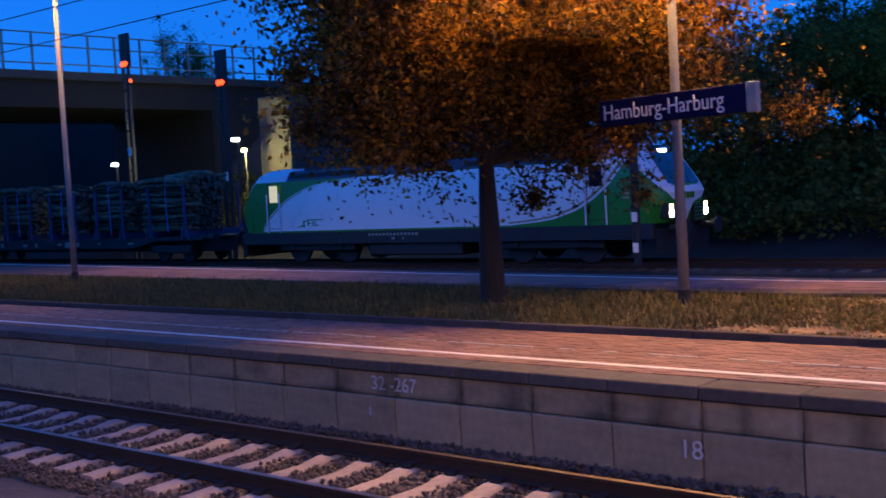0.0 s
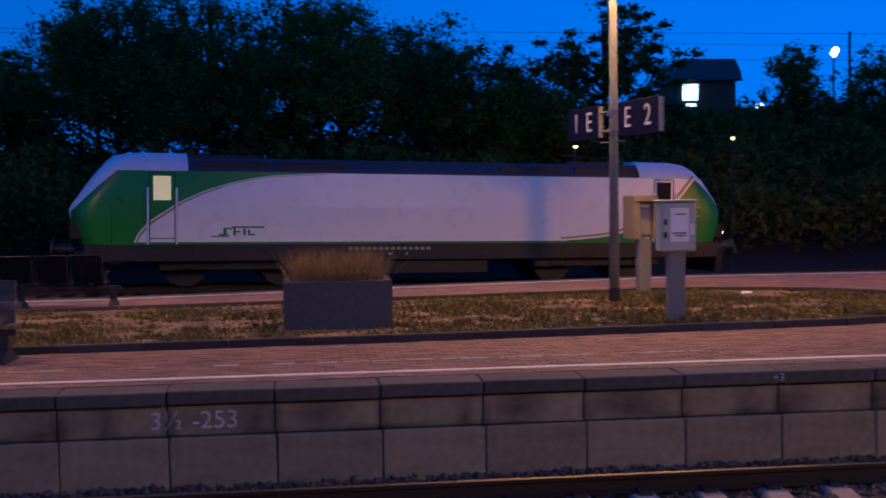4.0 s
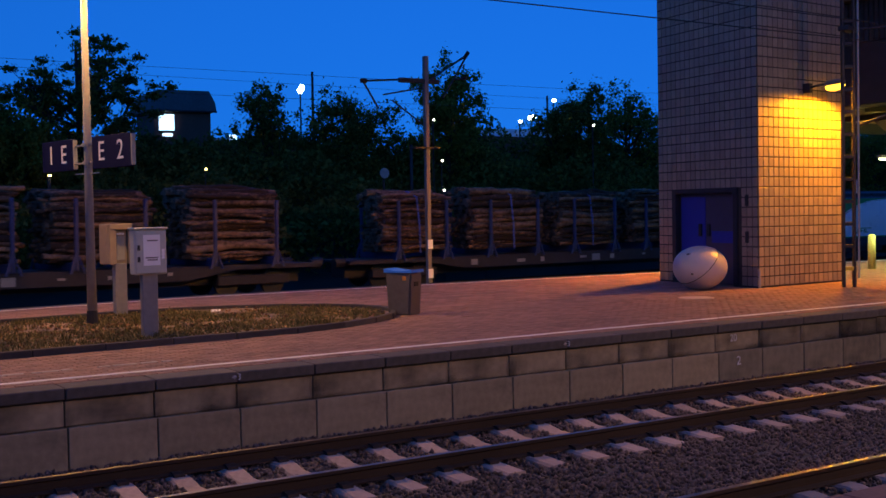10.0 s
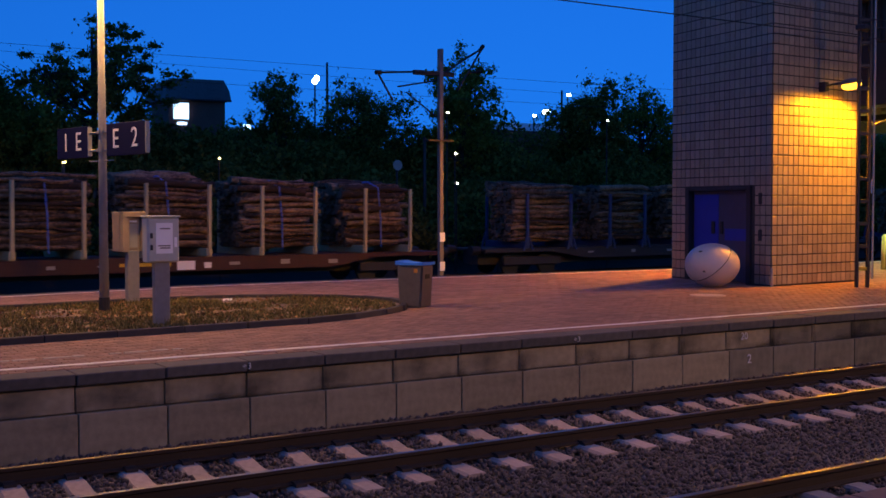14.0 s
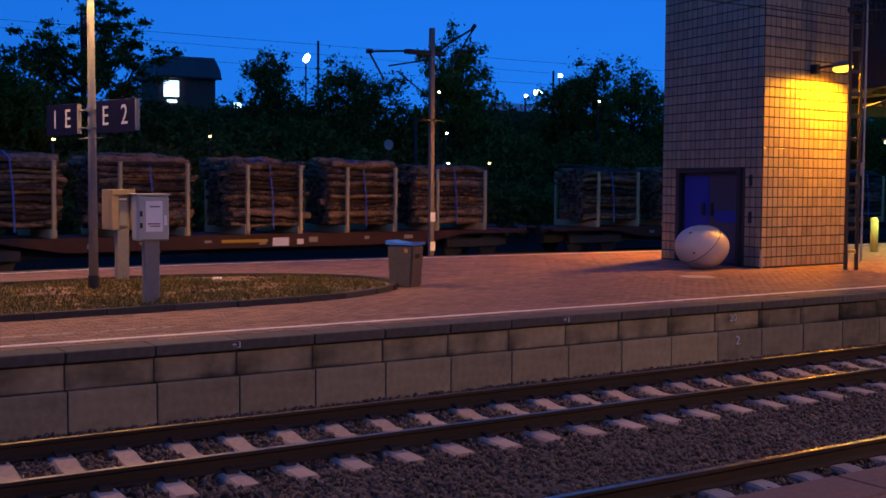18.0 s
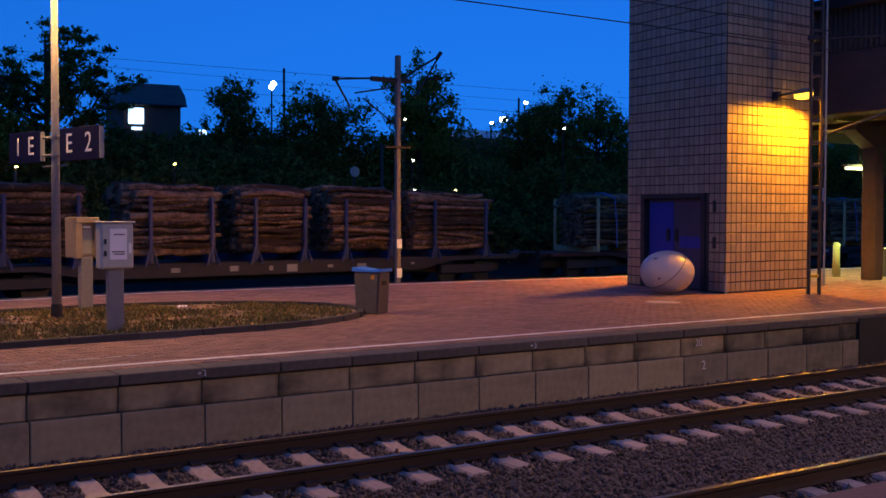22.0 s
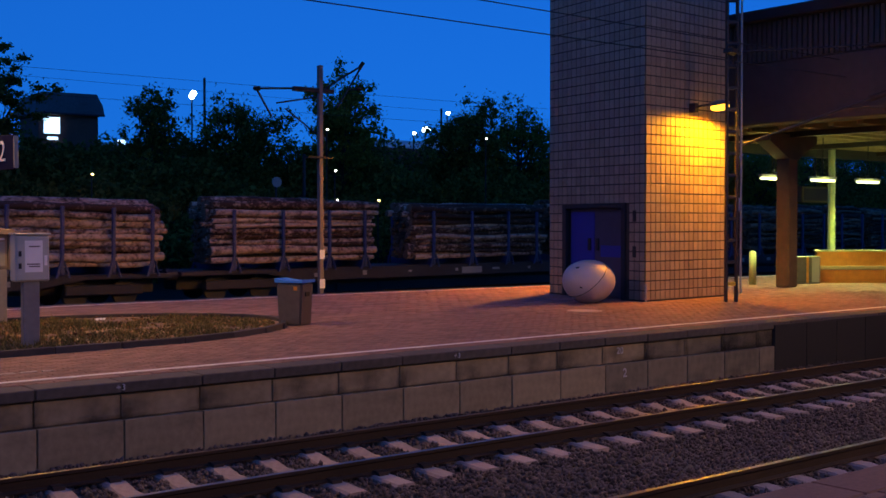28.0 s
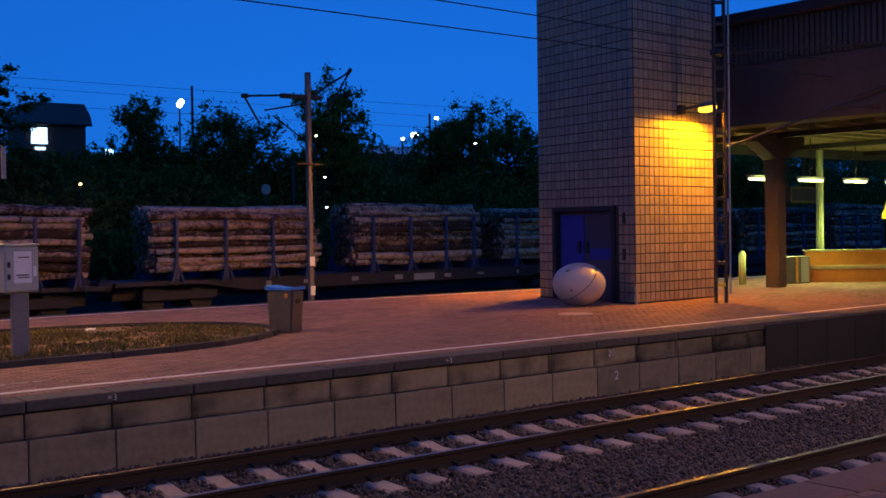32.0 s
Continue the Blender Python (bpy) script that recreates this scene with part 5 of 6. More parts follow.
def signal_box():
    t = thing("house", pose(29.4, 80, 4.0, 0, 0, -4), "small dark brick building with a low roof and a lit panel", "house")
    part("wall", cuboid(-2.1, 2.1, 0, 5, 0, 5.6), M["brick"], t)
    part("roof", prism([(-2.45, 5.55), (2.45, 5.55), (2.35, 6.2), (1.9, 7.05), (-1.9, 7.05), (-2.35, 6.2)], "y", -0.4, 5.4), M["roof"], t)
    part("gutter", tube([(-2.45, -0.42, 5.55), (2.45, -0.42, 5.55)], 0.08), M["dark_steel"], t)
    part("lit_panel", cuboid(-1.75, -0.65, -0.12, -0.02, 4.15, 5.3, 0.02), M["glow_window"], t, "bright bluish white lit panel")
    part("panel_frame", cuboid(-1.85, -0.55, -0.02, 0.0, 4.05, 5.4), M["dark_steel"], t)
    part("lit_panel", cuboid(-1.5, -0.8, -0.10, -0.02, 3.72, 3.92), M["glow_window"], t)


signal_box()


def floodlight(x, y, z, size, glow, tilt, drop):
    t = thing("floodlight", (x, y, z), "distant bright yard light on a thin mast", "yard light", "yard lights")
    part("lens", cuboid(-size, size, -0.08, 0.08, -size * 0.6, size * 0.6, size * 0.3), M[glow], t, at=pose(0, 0, 0, 0, tilt, 0))
    part("mast", tube([(0, 0.15, min(-drop, 3.6 - z)), (0, 0.15, -size * 0.4)], 0.07, 0.06, 6), M["dark_steel"], t)


for x, y, z, s, g, tilt, drop in ((39.0, 80, 11.6, 0.36, "glow_white", -55, 7), (64.0, 80, 11.7, 0.25, "glow_white", 0, 7), (61.5, 80, 10.07, 0.42, "glow_white", 0, 5.5), (60.2, 80, 9.7, 0.2, "glow_white", 0, 5),
                                   (69.0, 80, 10.0, 0.16, "glow_amber", 0, 5), (51.2, 80, 9.9, 0.14, "glow_amber", 0, 5), (33.3, 80, 7.75, 0.32, "glow_window", 0, 2), (32.2, 80, 7.4, 0.2, "glow_window", 0, 2),
                                   (0.9, 60, 9.3, 0.16, "glow_head", 0, 6), (-22.4, 60, 10.9, 0.24, "glow_white", 0, 6), (-21.8, 60, 10.3, 0.2, "glow_white", 0, 6), (-12.2, 60, 5.0, 0.13, "glow_white", 0, 3), (52.0, 80, 4.6, 0.13, "glow_amber", 0, 1.5), (10.3, 41.5, 3.4, 0.05, "glow_amber", 0, 3)):
    floodlight(x, y, z, s, g, tilt, drop)
t = thing("lantern", (-14.0, 48, 6.45), "yellow lit lantern box beside the yard light", "yard light")
part("lens", cuboid(-0.32, 0.32, -0.15, 0.15, -0.06, 0.26, 0.05), M["glow_yellow"], t, "glowing yellow panel")
part("lens", cuboid(-0.12, 0.28, -0.15, 0.15, -0.42, -0.20, 0.08), M["glow_head"], t, "glowing white lamp")
part("mast", tube([(0.3, 0.3, -7.6), (0.3, 0.3, -0.3)], 0.08), M["dark_steel"], t)
t = thing("round_sign", (25.2, 43.5, 3.62), "small round pale sign on a post", "sign")
part("disc", tube([(0, 0, 0), (0, 0.05, 0)], 0.23, 0.23, 20), M["box_grey"], t)
part("post", tube([(0, 0.1, -4.6), (0, 0.1, 0)], 0.05), M["dark_steel"], t)
ramp = thing("elevated_road", (0, 0, 0), "distant raised road with an edge coloured pale as if lit", "road", kind="structure")
part("deck", cuboid(61, 73, 88, 94, 4.0, 9.0), M["brick"], ramp)
# parapets take a pale paint in place of the light on them
part("parapet", cuboid(61, 73, 87.8, 88, 9.0, 9.7), M["loco_pale"], ramp)
part("deck", cuboid(31, 50, 90, 94, 4.0, 8.1), M["brick"], ramp)
part("parapet", cuboid(31, 50, 89.8, 90, 8.1, 8.4), M["loco_pale"], ramp)

# ---- road bridge and signals at the line's far end ----
rb_ = thing("road_bridge", (-58.5, 0, 0), "dark road bridge over the tracks with a light railing", "bridge", kind="structure")
# near-black concrete stands in for the shade under the bridge
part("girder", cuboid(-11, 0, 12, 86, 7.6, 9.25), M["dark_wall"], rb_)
part("fascia", cuboid(0, 0.3, 12, 86, 9.1, 9.55), M["beam"], rb_)
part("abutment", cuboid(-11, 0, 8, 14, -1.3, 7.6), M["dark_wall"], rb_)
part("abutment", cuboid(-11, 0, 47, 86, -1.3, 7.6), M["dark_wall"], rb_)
part("wing_wall", prism([(47, -1.3), (60, -1.3), (60, 7.6), (53, 7.6), (47, 3.4)], "x", 0.0, 0.4), M["beam"], rb_, "pale sloping wing wall")
# unseen wall added to close off the sky seen under the deck
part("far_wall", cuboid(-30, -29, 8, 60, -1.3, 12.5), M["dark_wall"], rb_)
for i in range(42):
    part("railing_post", cuboid(0.08, 0.18, 13 + i * 1.7, 13.1 + i * 1.7, 9.55, 11.6), M["mast_grey"], rb_)
for z in (9.95, 10.9, 11.6):
    part("railing_bar", cuboid(0.09, 0.17, 12.5, 85, z - 0.035, z + 0.035), M["mast_grey"], rb_)


def beacon_mast(x, y, z0, z1):
    t = thing("radio_mast", (x, y, 0), "distant tall mast with red and white warning lights", "mast")
    for s in (-0.8, 0.8):
        part("leg", tube([(s, 0, 0), (s * 0.4, 0, z1 + 2)], 0.16, 0.10, 5), M["dark_steel"], t)
    r = random.Random(5)
    n = 13
    for k in range(n):
        z = z0 + (z1 - z0) * k / (n - 1)
        part("brace", tube([(-0.7, 0, z), (0.7, 0, z + 0.6)], 0.08, sides=5), M["dark_steel"], t)
        red = k % 4 == 1
        part("beacon", cuboid(-0.5 + r.uniform(-0.4, 0.2), 0.1 + r.uniform(-0.1, 0.6), -0.5, -0.3, z - 0.25, z + 0.25, 0.05), M["glow_red"] if red else M["glow_head"], t, "red warning light" if red else "white warning light")


beacon_mast(-146.5, 150.0, 25.0, 38.0)


def signal(x, y, top, red2):
    t = thing("railway_signal", (x, y, -0.9), "main signal at red on a lattice mast with a gantry platform", "railway signal", "signals")
    h = top + 0.9
    for a in (-0.22, 0.22):
        part("upright", cuboid(a - 0.05, a + 0.05, -0.08, 0.08, 0, h - 0.6), M["dark_steel"], t)
    for k in range(9):
        part("batten", cuboid(-0.2, 0.2, -0.05, 0.05, 0.6 + k, 0.68 + k), M["dark_steel"], t)
    part("screen", cuboid(-0.42, 0.42, -0.05, 0.08, h - 1.7, h, 0.03), M["black"], t)
    for a in (-0.16, 0.14):
        part("red_lens", tube([(a, -0.10, h - 1.52), (a, -0.04, h - 1.52)], 0.14, 0.14, 12), M["glow_red"], t, "glowing red signal lens")
    if red2:
        part("red_lens", tube([(0.45, -0.10, h - 2.4), (0.45, -0.04, h - 2.4)], 0.10, 0.10, 12), M["glow_red"], t)
    part("number_plate", cuboid(-0.15, 0.15, -0.1, -0.08, h - 6.1, h - 5.7), M["white"], t)


signal(-51.0, 36.0, 10.6, True)
signal(-44.2, 36.6, 9.0, False)
for x, z in ((-54.9, 4.22), (-44.6, 4.85)):
    t = thing("track_light", (x, 37.5, z), "small bright lamp under the bridge", "lamp", "bridge lamps")
    part("lens", cuboid(-0.28, 0.28, -0.06, 0.06, -0.09, 0.09, 0.04), M["glow_head"], t)
    part("post", tube([(0, 0.15, -z - 1), (0, 0.15, 0)], 0.05), M["dark_steel"], t)
t = thing("bridge_light", (-48.3, 41.0, 4.54), "yellow lamp lighting the bridge pier", "lamp", "bridge lamps")
part("lens", cuboid(-0.2, 0.2, -0.05, 0.05, -0.1, 0.1, 0.03), M["glow_amber"], t)
part("post", tube([(0, 0.1, -5.6), (0, 0.1, 0)], 0.05), M["dark_steel"], t)
lamp("pier_light", (-48.1, 40.6, 4.3), 480, (1.0, 0.85, 0.25), 0.1)
for x, z, g in ((25.96, 5.77, "glow_head"), (26.36, 4.05, "glow_head"), (26.44, 2.78, "glow_head"), (34.78, 5.77, "glow_head"), (28.59, 2.81, "glow_amber"), (15.78, 3.62, "glow_amber")):
    t = thing("track_light", (x, 40.6, z), "tiny bright lamp among the bushes", "lamp", "small track lamps")
    part("lens", tube([(0, -0.05, 0), (0, 0.03, 0)], 0.038, 0.038, 10), M[g], t)
    part("post", tube([(0, 0.06, -z - 1.2), (0, 0.06, 0)], 0.025, sides=5), M["dark_steel"], t)
tagged(part("bridge_pier", cuboid(-49.4, -46.9, 43, 46, -1.2, 7.4, 0.05), M["beam"]), "concrete bridge pier lit yellow", "pier", kind="structure")

# ---- the train ----
import itertools



LOCO = 18.92         # length over the noses


def locomotive():
    t = thing("locomotive", (0, 0, 0), "green and white electric locomotive with lit headlights", "locomotive")
    L, W = LOCO, 1.48
    # outline from skirt to roof: height, setback of the nose, half width
    low_levels = [(1.15, 0.22, W), (1.60, 0.06, W), (2.06, 0.0, W), (2.30, 0.14, W - 0.01), (2.70, 0.42, W - 0.04), (3.06, 0.68, W - 0.08)]
    high_levels = [(3.06, 0.68, W - 0.08), (3.28, 0.86, W - 0.17), (3.45, 1.08, W - 0.36), (3.53, 1.40, W - 0.62)]

    def round_nose(a, s, w):
        """A point of the plan outline from the nose's middle (0) to the straight side (3), smoothly through its corners."""
        p = [(s + 0.03, -(w - 0.62)), (s, 0.0), (s + 0.03, w - 0.62), (s + 0.28, w - 0.14), (s + 0.75, w), (s + 1.6, w)]
        i = min(2, int(a))
        f = a - i
        c = ((-f + 2 * f * f - f ** 3) / 2, (2 - 5 * f * f + 3 * f ** 3) / 2, (f + 4 * f * f - 3 * f ** 3) / 2, (f ** 3 - f * f) / 2)
        return tuple(sum(c[k] * p[i + k][j] for k in range(4)) for j in (0, 1))

    def hull(levels, x_end):
        """A loft of plan outlines with a rounded nose; to the other nose, or cut off square at x_end."""
        b = bmesh.new()
        rings = []
        for z, s, w in levels:
            half = [round_nose(k / 5, s, w) for k in range(16)]
            if x_end is None:
                ring = [(x, -y) for x, y in half] + [(L - x, -y) for x, y in half[::-1]] + [(L - x, y) for x, y in half[1:]] + [(x, y) for x, y in half[:0:-1]]
            else:
                ring = [(x, -y) for x, y in half] + [(x_end, -w), (x_end, w)] + [(x, y) for x, y in half[:0:-1]]
            rings.append([b.verts.new((x, y, z)) for x, y in ring])
        n = len(rings[0])
        for a, c in zip(rings, rings[1:]):
            for k in range(n):
                b.faces.new((a[k], a[(k + 1) % n], c[(k + 1) % n], c[k]))
        for ring in (rings[0][::-1], rings[-1]):
            b.faces.new([b.verts.new(v.co) for v in ring])
        bmesh.ops.recalc_face_normals(b, faces=b.faces[:])
        return b

    part("body", hull(low_levels, None), M["loco_green"], t, "green locomotive body", smooth=True)
    part("cab_roof", hull(high_levels, 2.95), M["loco_pale"], t, "pale blue-white cab roof")
    part("cab_roof", hull(high_levels, 2.95), M["loco_pale"], t, "pale blue-white cab roof", at=pose(L, 0, 0, 0, 0, 180))
    # pale bands that sweep down both sides of the windscreen and meet on the nose
    lev = low_levels
    for end in (0, 1):
        for s in (-1, 1):
            q = bmesh.new()
            rows2 = []
            for z, a0, a1 in ((1.18, 0.0, 0.16), (1.5, 0.0, 0.26), (1.70, 0.0, 0.36), (1.82, 0.0, 0.95), (2.02, 0.0, 1.30), (2.18, 0.0, 1.70), (2.22, 0.90, 1.75), (2.5, 0.95, 2.05), (2.8, 1.0, 2.35), (3.05, 1.0, 2.6)):
                sz = float(np.interp(z, [v[0] for v in lev], [v[1] for v in lev]))
                w = float(np.interp(z, [v[0] for v in lev], [v[2] for v in lev]))
                line = []
                for k in range(9):
                    av = a0 + (a1 - a0) * k / 8
                    x, y = round_nose(av, sz, w)
                    x, y = x - 0.030, y + (0.024 if av > 1 else 0.0)
                    line.append(q.verts.new((L - x if end else x, s * y, z)))
                rows2.append(line)
            for u, v in zip(rows2, rows2[1:]):
                for k in range(8):
                    q.faces.new((u[k], u[k + 1], v[k + 1], v[k]))
            bmesh.ops.recalc_face_normals(q, faces=q.faces[:])
            part("nose_band", q, M["loco_pale"], t, "pale band beside the windscreen")
    part("machine_roof", prism([(-1.40, 3.06), (1.40, 3.06), (1.33, 3.20), (1.14, 3.42), (-1.14, 3.42), (-1.33, 3.20)], "x", 2.96, L - 2.96), M["loco_roof"], t, "dark blue machine roof")
    for x in (3.1, 5.2, 11.6, 13.9):
        part("roof_grille", cuboid(x, x + 2.0, -1.36, -1.20, 3.13, 3.32, 0.02), M["loco_frame"], t)
    for x in (4.0, L - 4.0):
        part("pantograph", tube([(x - 0.9, 0, 3.50), (x + 0.8, 0, 3.62), (x - 0.8, 0, 3.72)], 0.03), M["dark_steel"], t)
        part("pantograph_base", cuboid(x - 0.9, x + 0.9, -0.6, 0.6, 3.42, 3.52), M["dark_steel"], t)
    # side panels: white field bounded by the swoosh at both ends
    z0, z1 = 1.21, 3.05
    zz = [z0 + (z1 - z0) * k / 24 for k in range(25)]
    low = [(float(np.interp(z, (1.21, 1.45, 1.75, 2.25, 2.55, 2.76, 2.92, 3.0, 3.05), (1.57, 1.68, 1.95, 2.70, 3.35, 4.0, 4.75, 5.4, 6.6))), z) for z in zz]
    up = [(L - float(np.interp(z, (1.21, 1.25, 1.33, 1.6, 1.92, 2.3, 2.93, 3.05), (5.4, 4.8, 3.9, 2.93, 2.30, 1.78, 1.22, 1.12))), z) for z in zz]
    for s in (-1, 1):
        q = bmesh.new()
        rowv = []
        wid = lambda z: float(np.interp(z, [1.15, 2.15, 2.7, 3.06], [W, W, W - 0.04, W - 0.08])) + 0.006
        for (xa, z), (xb, _) in zip(low, up):
            rowv.append([q.verts.new((xa + (xb - xa) * k / 8, s * wid(z), z)) for k in range(9)])
        for a, c in zip(rowv, rowv[1:]):
            for k in range(8):
                q.faces.new((a[k], a[k + 1], c[k + 1], c[k]))
        bmesh.ops.recalc_face_normals(q, faces=q.faces[:])
        part("side_panel", q, M["loco_white"], t, "white side panel with a swept edge")
        for curve in (low, up):
            q = bmesh.new()
            a = [q.verts.new((x + (0.03 if curve is low else -0.12), s * (wid(z) + 0.004), z + (-0.02 if curve is low else 0.10))) for x, z in curve]
            c = [q.verts.new((x + (0.06 if curve is low else -0.05), s * (wid(z) + 0.004), z + (-0.07 if curve is low else 0.05))) for x, z in curve]
            for k in range(len(a) - 1):
                q.faces.new((a[k], a[k + 1], c[k + 1], c[k]))
            part("gold_stripe", q, M["gold"], t)
        # cab doors with windows and handrails
        for x, lit in ((2.28, True), (L - 2.20, False)):
            q = bmesh.new()
            for xa, xb, za, zb in ((x - 0.33, x - 0.31, 1.2, 3.0), (x + 0.31, x + 0.33, 1.2, 3.0), (x - 0.33, x + 0.33, 2.985, 3.01), (x - 0.33, x + 0.33, 1.30, 1.32)):
                cuboid(xa, xb, s * (W + 0.008), s * (W + 0.014), za, zb, 0, q)
            d = part("cab_door", q, M["loco_frame"], t, "cab door with dark seams")
            part("window", cuboid(x - 0.22, x + 0.22, s * (W + 0.010), s * (W + 0.022), 2.30, 2.92, 0.004), M["glow_cab"] if lit else M["glass"], d, "cab door window given a faint glow" if lit else "cab door window")
            for e in (-0.36, 0.36):
                part("handrail", tube([(x + e, s * (W + 0.06), 1.16), (x + e, s * (W + 0.06), 2.62)], 0.032, sides=6), M["loco_pale"], t)
        for k in range(16):
            xs = 0.9 + k * 1.08
            part("frame_box", cuboid(xs, xs + (0.35 if k % 3 else 0.7), min(s * (W - 0.02), s * (W + 0.0)), max(s * (W - 0.02), s * (W + 0.0)), 0.74 + 0.05 * (k % 2), 0.88 + 0.07 * (k % 3), 0.005), M["dark_steel"], t)
        part("skirt", cuboid(0.35, L - 0.35, s * (W - 0.06) - 0.05, s * (W - 0.06) + 0.05, 0.70, 1.17, 0.02), M["loco_frame"], t, "grey underframe skirt")
        # operator mark and number row as plain bars
        for k, (x0, x1, za, zb) in enumerate(((3.72, 3.98, 1.38, 1.42), (3.84, 3.92, 1.42, 1.54), (3.84, 4.06, 1.54, 1.58), (4.10, 4.16, 1.38, 1.58), (4.16, 4.28, 1.46, 1.50), (4.36, 4.42, 1.38, 1.56), (4.48, 4.54, 1.38, 1.54), (4.54, 4.66, 1.38, 1.42), (4.06, 4.92, 1.58, 1.62), (3.52, 3.98, 1.34, 1.37))):
            part("mark_bar", cuboid(x0, x1, s * (W + 0.007), s * (W + 0.012), za, zb), M["loco_green"], t)
        for k in range(14):
            part("number_bar", cuboid(7.2 + k * 0.17, 7.31 + k * 0.17, s * (W - 0.008), s * (W - 0.002), 0.98, 1.06), M["box_grey"], t)
        for k in range(3):
            part("number_bar", cuboid(8.3 + k * 0.22, 8.44 + k * 0.22, s * (W - 0.008), s * (W - 0.002), 0.84, 0.91), M["box_grey"], t)
        for k in range(3):
            part("yellow_mark", cuboid(L - 1.32, L - 0.98 - 0.08 * (k % 2), s * (W + 0.004), s * (W + 0.010), 1.9 + 0.13 * k, 1.96 + 0.13 * k), M["gold"], t)
    # noses
    for x, s in ((0, -1), (L, 1)):
        g = lambda d: (L - d) if s > 0 else d
        q = bmesh.new()
        panes = []
        for z, sx, y in ((2.27, 0.12, 0.90), (2.70, 0.42, 0.88), (3.06, 0.68, 0.84), (3.28, 0.86, 0.72), (3.43, 1.05, 0.52)):
            panes.append([q.verts.new((g(sx - 0.034 + 0.03 * abs(e)), e * y, z)) for e in (-1, -0.5, 0, 0.5, 1)])
        for u, w2 in zip(panes, panes[1:]):
            for k in range(4):
                q.faces.new((u[k], u[k + 1], w2[k + 1], w2[k]))
        part("windscreen", q, M["glass"], t, "dark windscreen")
        for y in (-1.0, 1.0):
            hb = part("headlight_housing", cuboid(min(g(0.0), g(0.30)), max(g(0.0), g(0.30)), y - 0.17, y + 0.17, 1.28, 1.72, 0.03), M["black"], t)
            if s > 0:
                part("headlight", tube([(g(-0.02), y, 1.42), (g(0.03), y, 1.42)], 0.13, 0.13, 14), M["glow_head"], hb, "lit round headlight")
                part("headlight", cuboid(min(g(-0.02), g(0.02)), max(g(-0.02), g(0.02)), y - 0.10, y + 0.10, 1.56, 1.68, 0.02), M["glow_amber"], hb)
        if s > 0:
            part("top_light", cuboid(g(0.98), g(0.76), -0.22, 0.22, 3.18, 3.30, 0.03), M["glow_head"], t, "lit top headlight")
        for y in (-1, 1):
            gr = part("grille", cuboid(min(g(-0.012), g(0.03)), max(g(-0.012), g(0.03)), min(y * 0.30, y * 0.80), max(y * 0.30, y * 0.80), 1.12, 1.62, 0.01), M["black"], t, "black nose grille")
            for k in range(4):
                part("slat", cuboid(min(g(-0.022), g(-0.012)), max(g(-0.022), g(-0.012)), min(y * 0.31, y * 0.79), max(y * 0.31, y * 0.79), 1.18 + 0.11 * k, 1.21 + 0.11 * k), M["loco_green"], gr)
            part("wiper", tube([(g(0.08), y * 0.25, 2.28), (g(0.30), y * 0.62, 2.66)], 0.012, sides=5), M["black"], t)
            part("seam", cuboid(g(1.02) - 0.008, g(1.02) + 0.008, y * W - 0.008, y * W + 0.008, 1.2, 2.15), M["loco_frame"], t)
        for k in range(4):
            part("mark_bar", cuboid(min(g(-0.045), g(-0.034)), max(g(-0.045), g(-0.034)), -0.30 + 0.16 * k, -0.19 + 0.16 * k, 1.82, 2.0), M["loco_green"], t)
        for y in (-0.88, 0.88):
            part("buffer", tube([(g(0.1), y, 1.0), (g(-0.42), y, 1.0)], 0.10, 0.10, 10), M["dark_steel"], t)
            part("buffer_plate", tube([(g(-0.42), y, 1.0), (g(-0.47), y, 1.0)], 0.24, 0.24, 14), M["dark_steel"], t)
        part("plough", prism([(-1.3, 0.25), (1.3, 0.25), (1.42, 0.98), (-1.42, 0.98)], "x", min(g(0.12), g(0.35)), max(g(0.12), g(0.35))), M["loco_frame"], t)
    part("underframe", cuboid(0.5, L - 0.5, -1.2, 1.2, 0.7, 1.15), M["loco_frame"], t)
    part("transformer", cuboid(7.0, 11.3, -1.3, 1.3, 0.28, 0.72, 0.05), M["loco_frame"], t)
    for c in (4.2, L - 4.2):
        for e in (-1.3, 1.3):
            for y in (-0.80, 0.80):
                wh = part("wheel", tube([(c + e, y - 0.06, 0.625), (c + e, y + 0.06, 0.625)], 0.625, 0.625, 24), M["dark_steel"], t)
                part("axle_box", cuboid(c + e - 0.18, c + e + 0.18, y * 1.45 - 0.1, y * 1.45 + 0.1, 0.48, 0.78, 0.03), M["loco_frame"], wh)
        part("bogie_frame", cuboid(c - 2.0, c + 2.0, -1.22, -1.08, 0.45, 0.80, 0.03), M["loco_frame"], t)
        part("bogie_frame", cuboid(c - 2.0, c + 2.0, 1.08, 1.22, 0.45, 0.80, 0.03), M["loco_frame"], t)
    return t


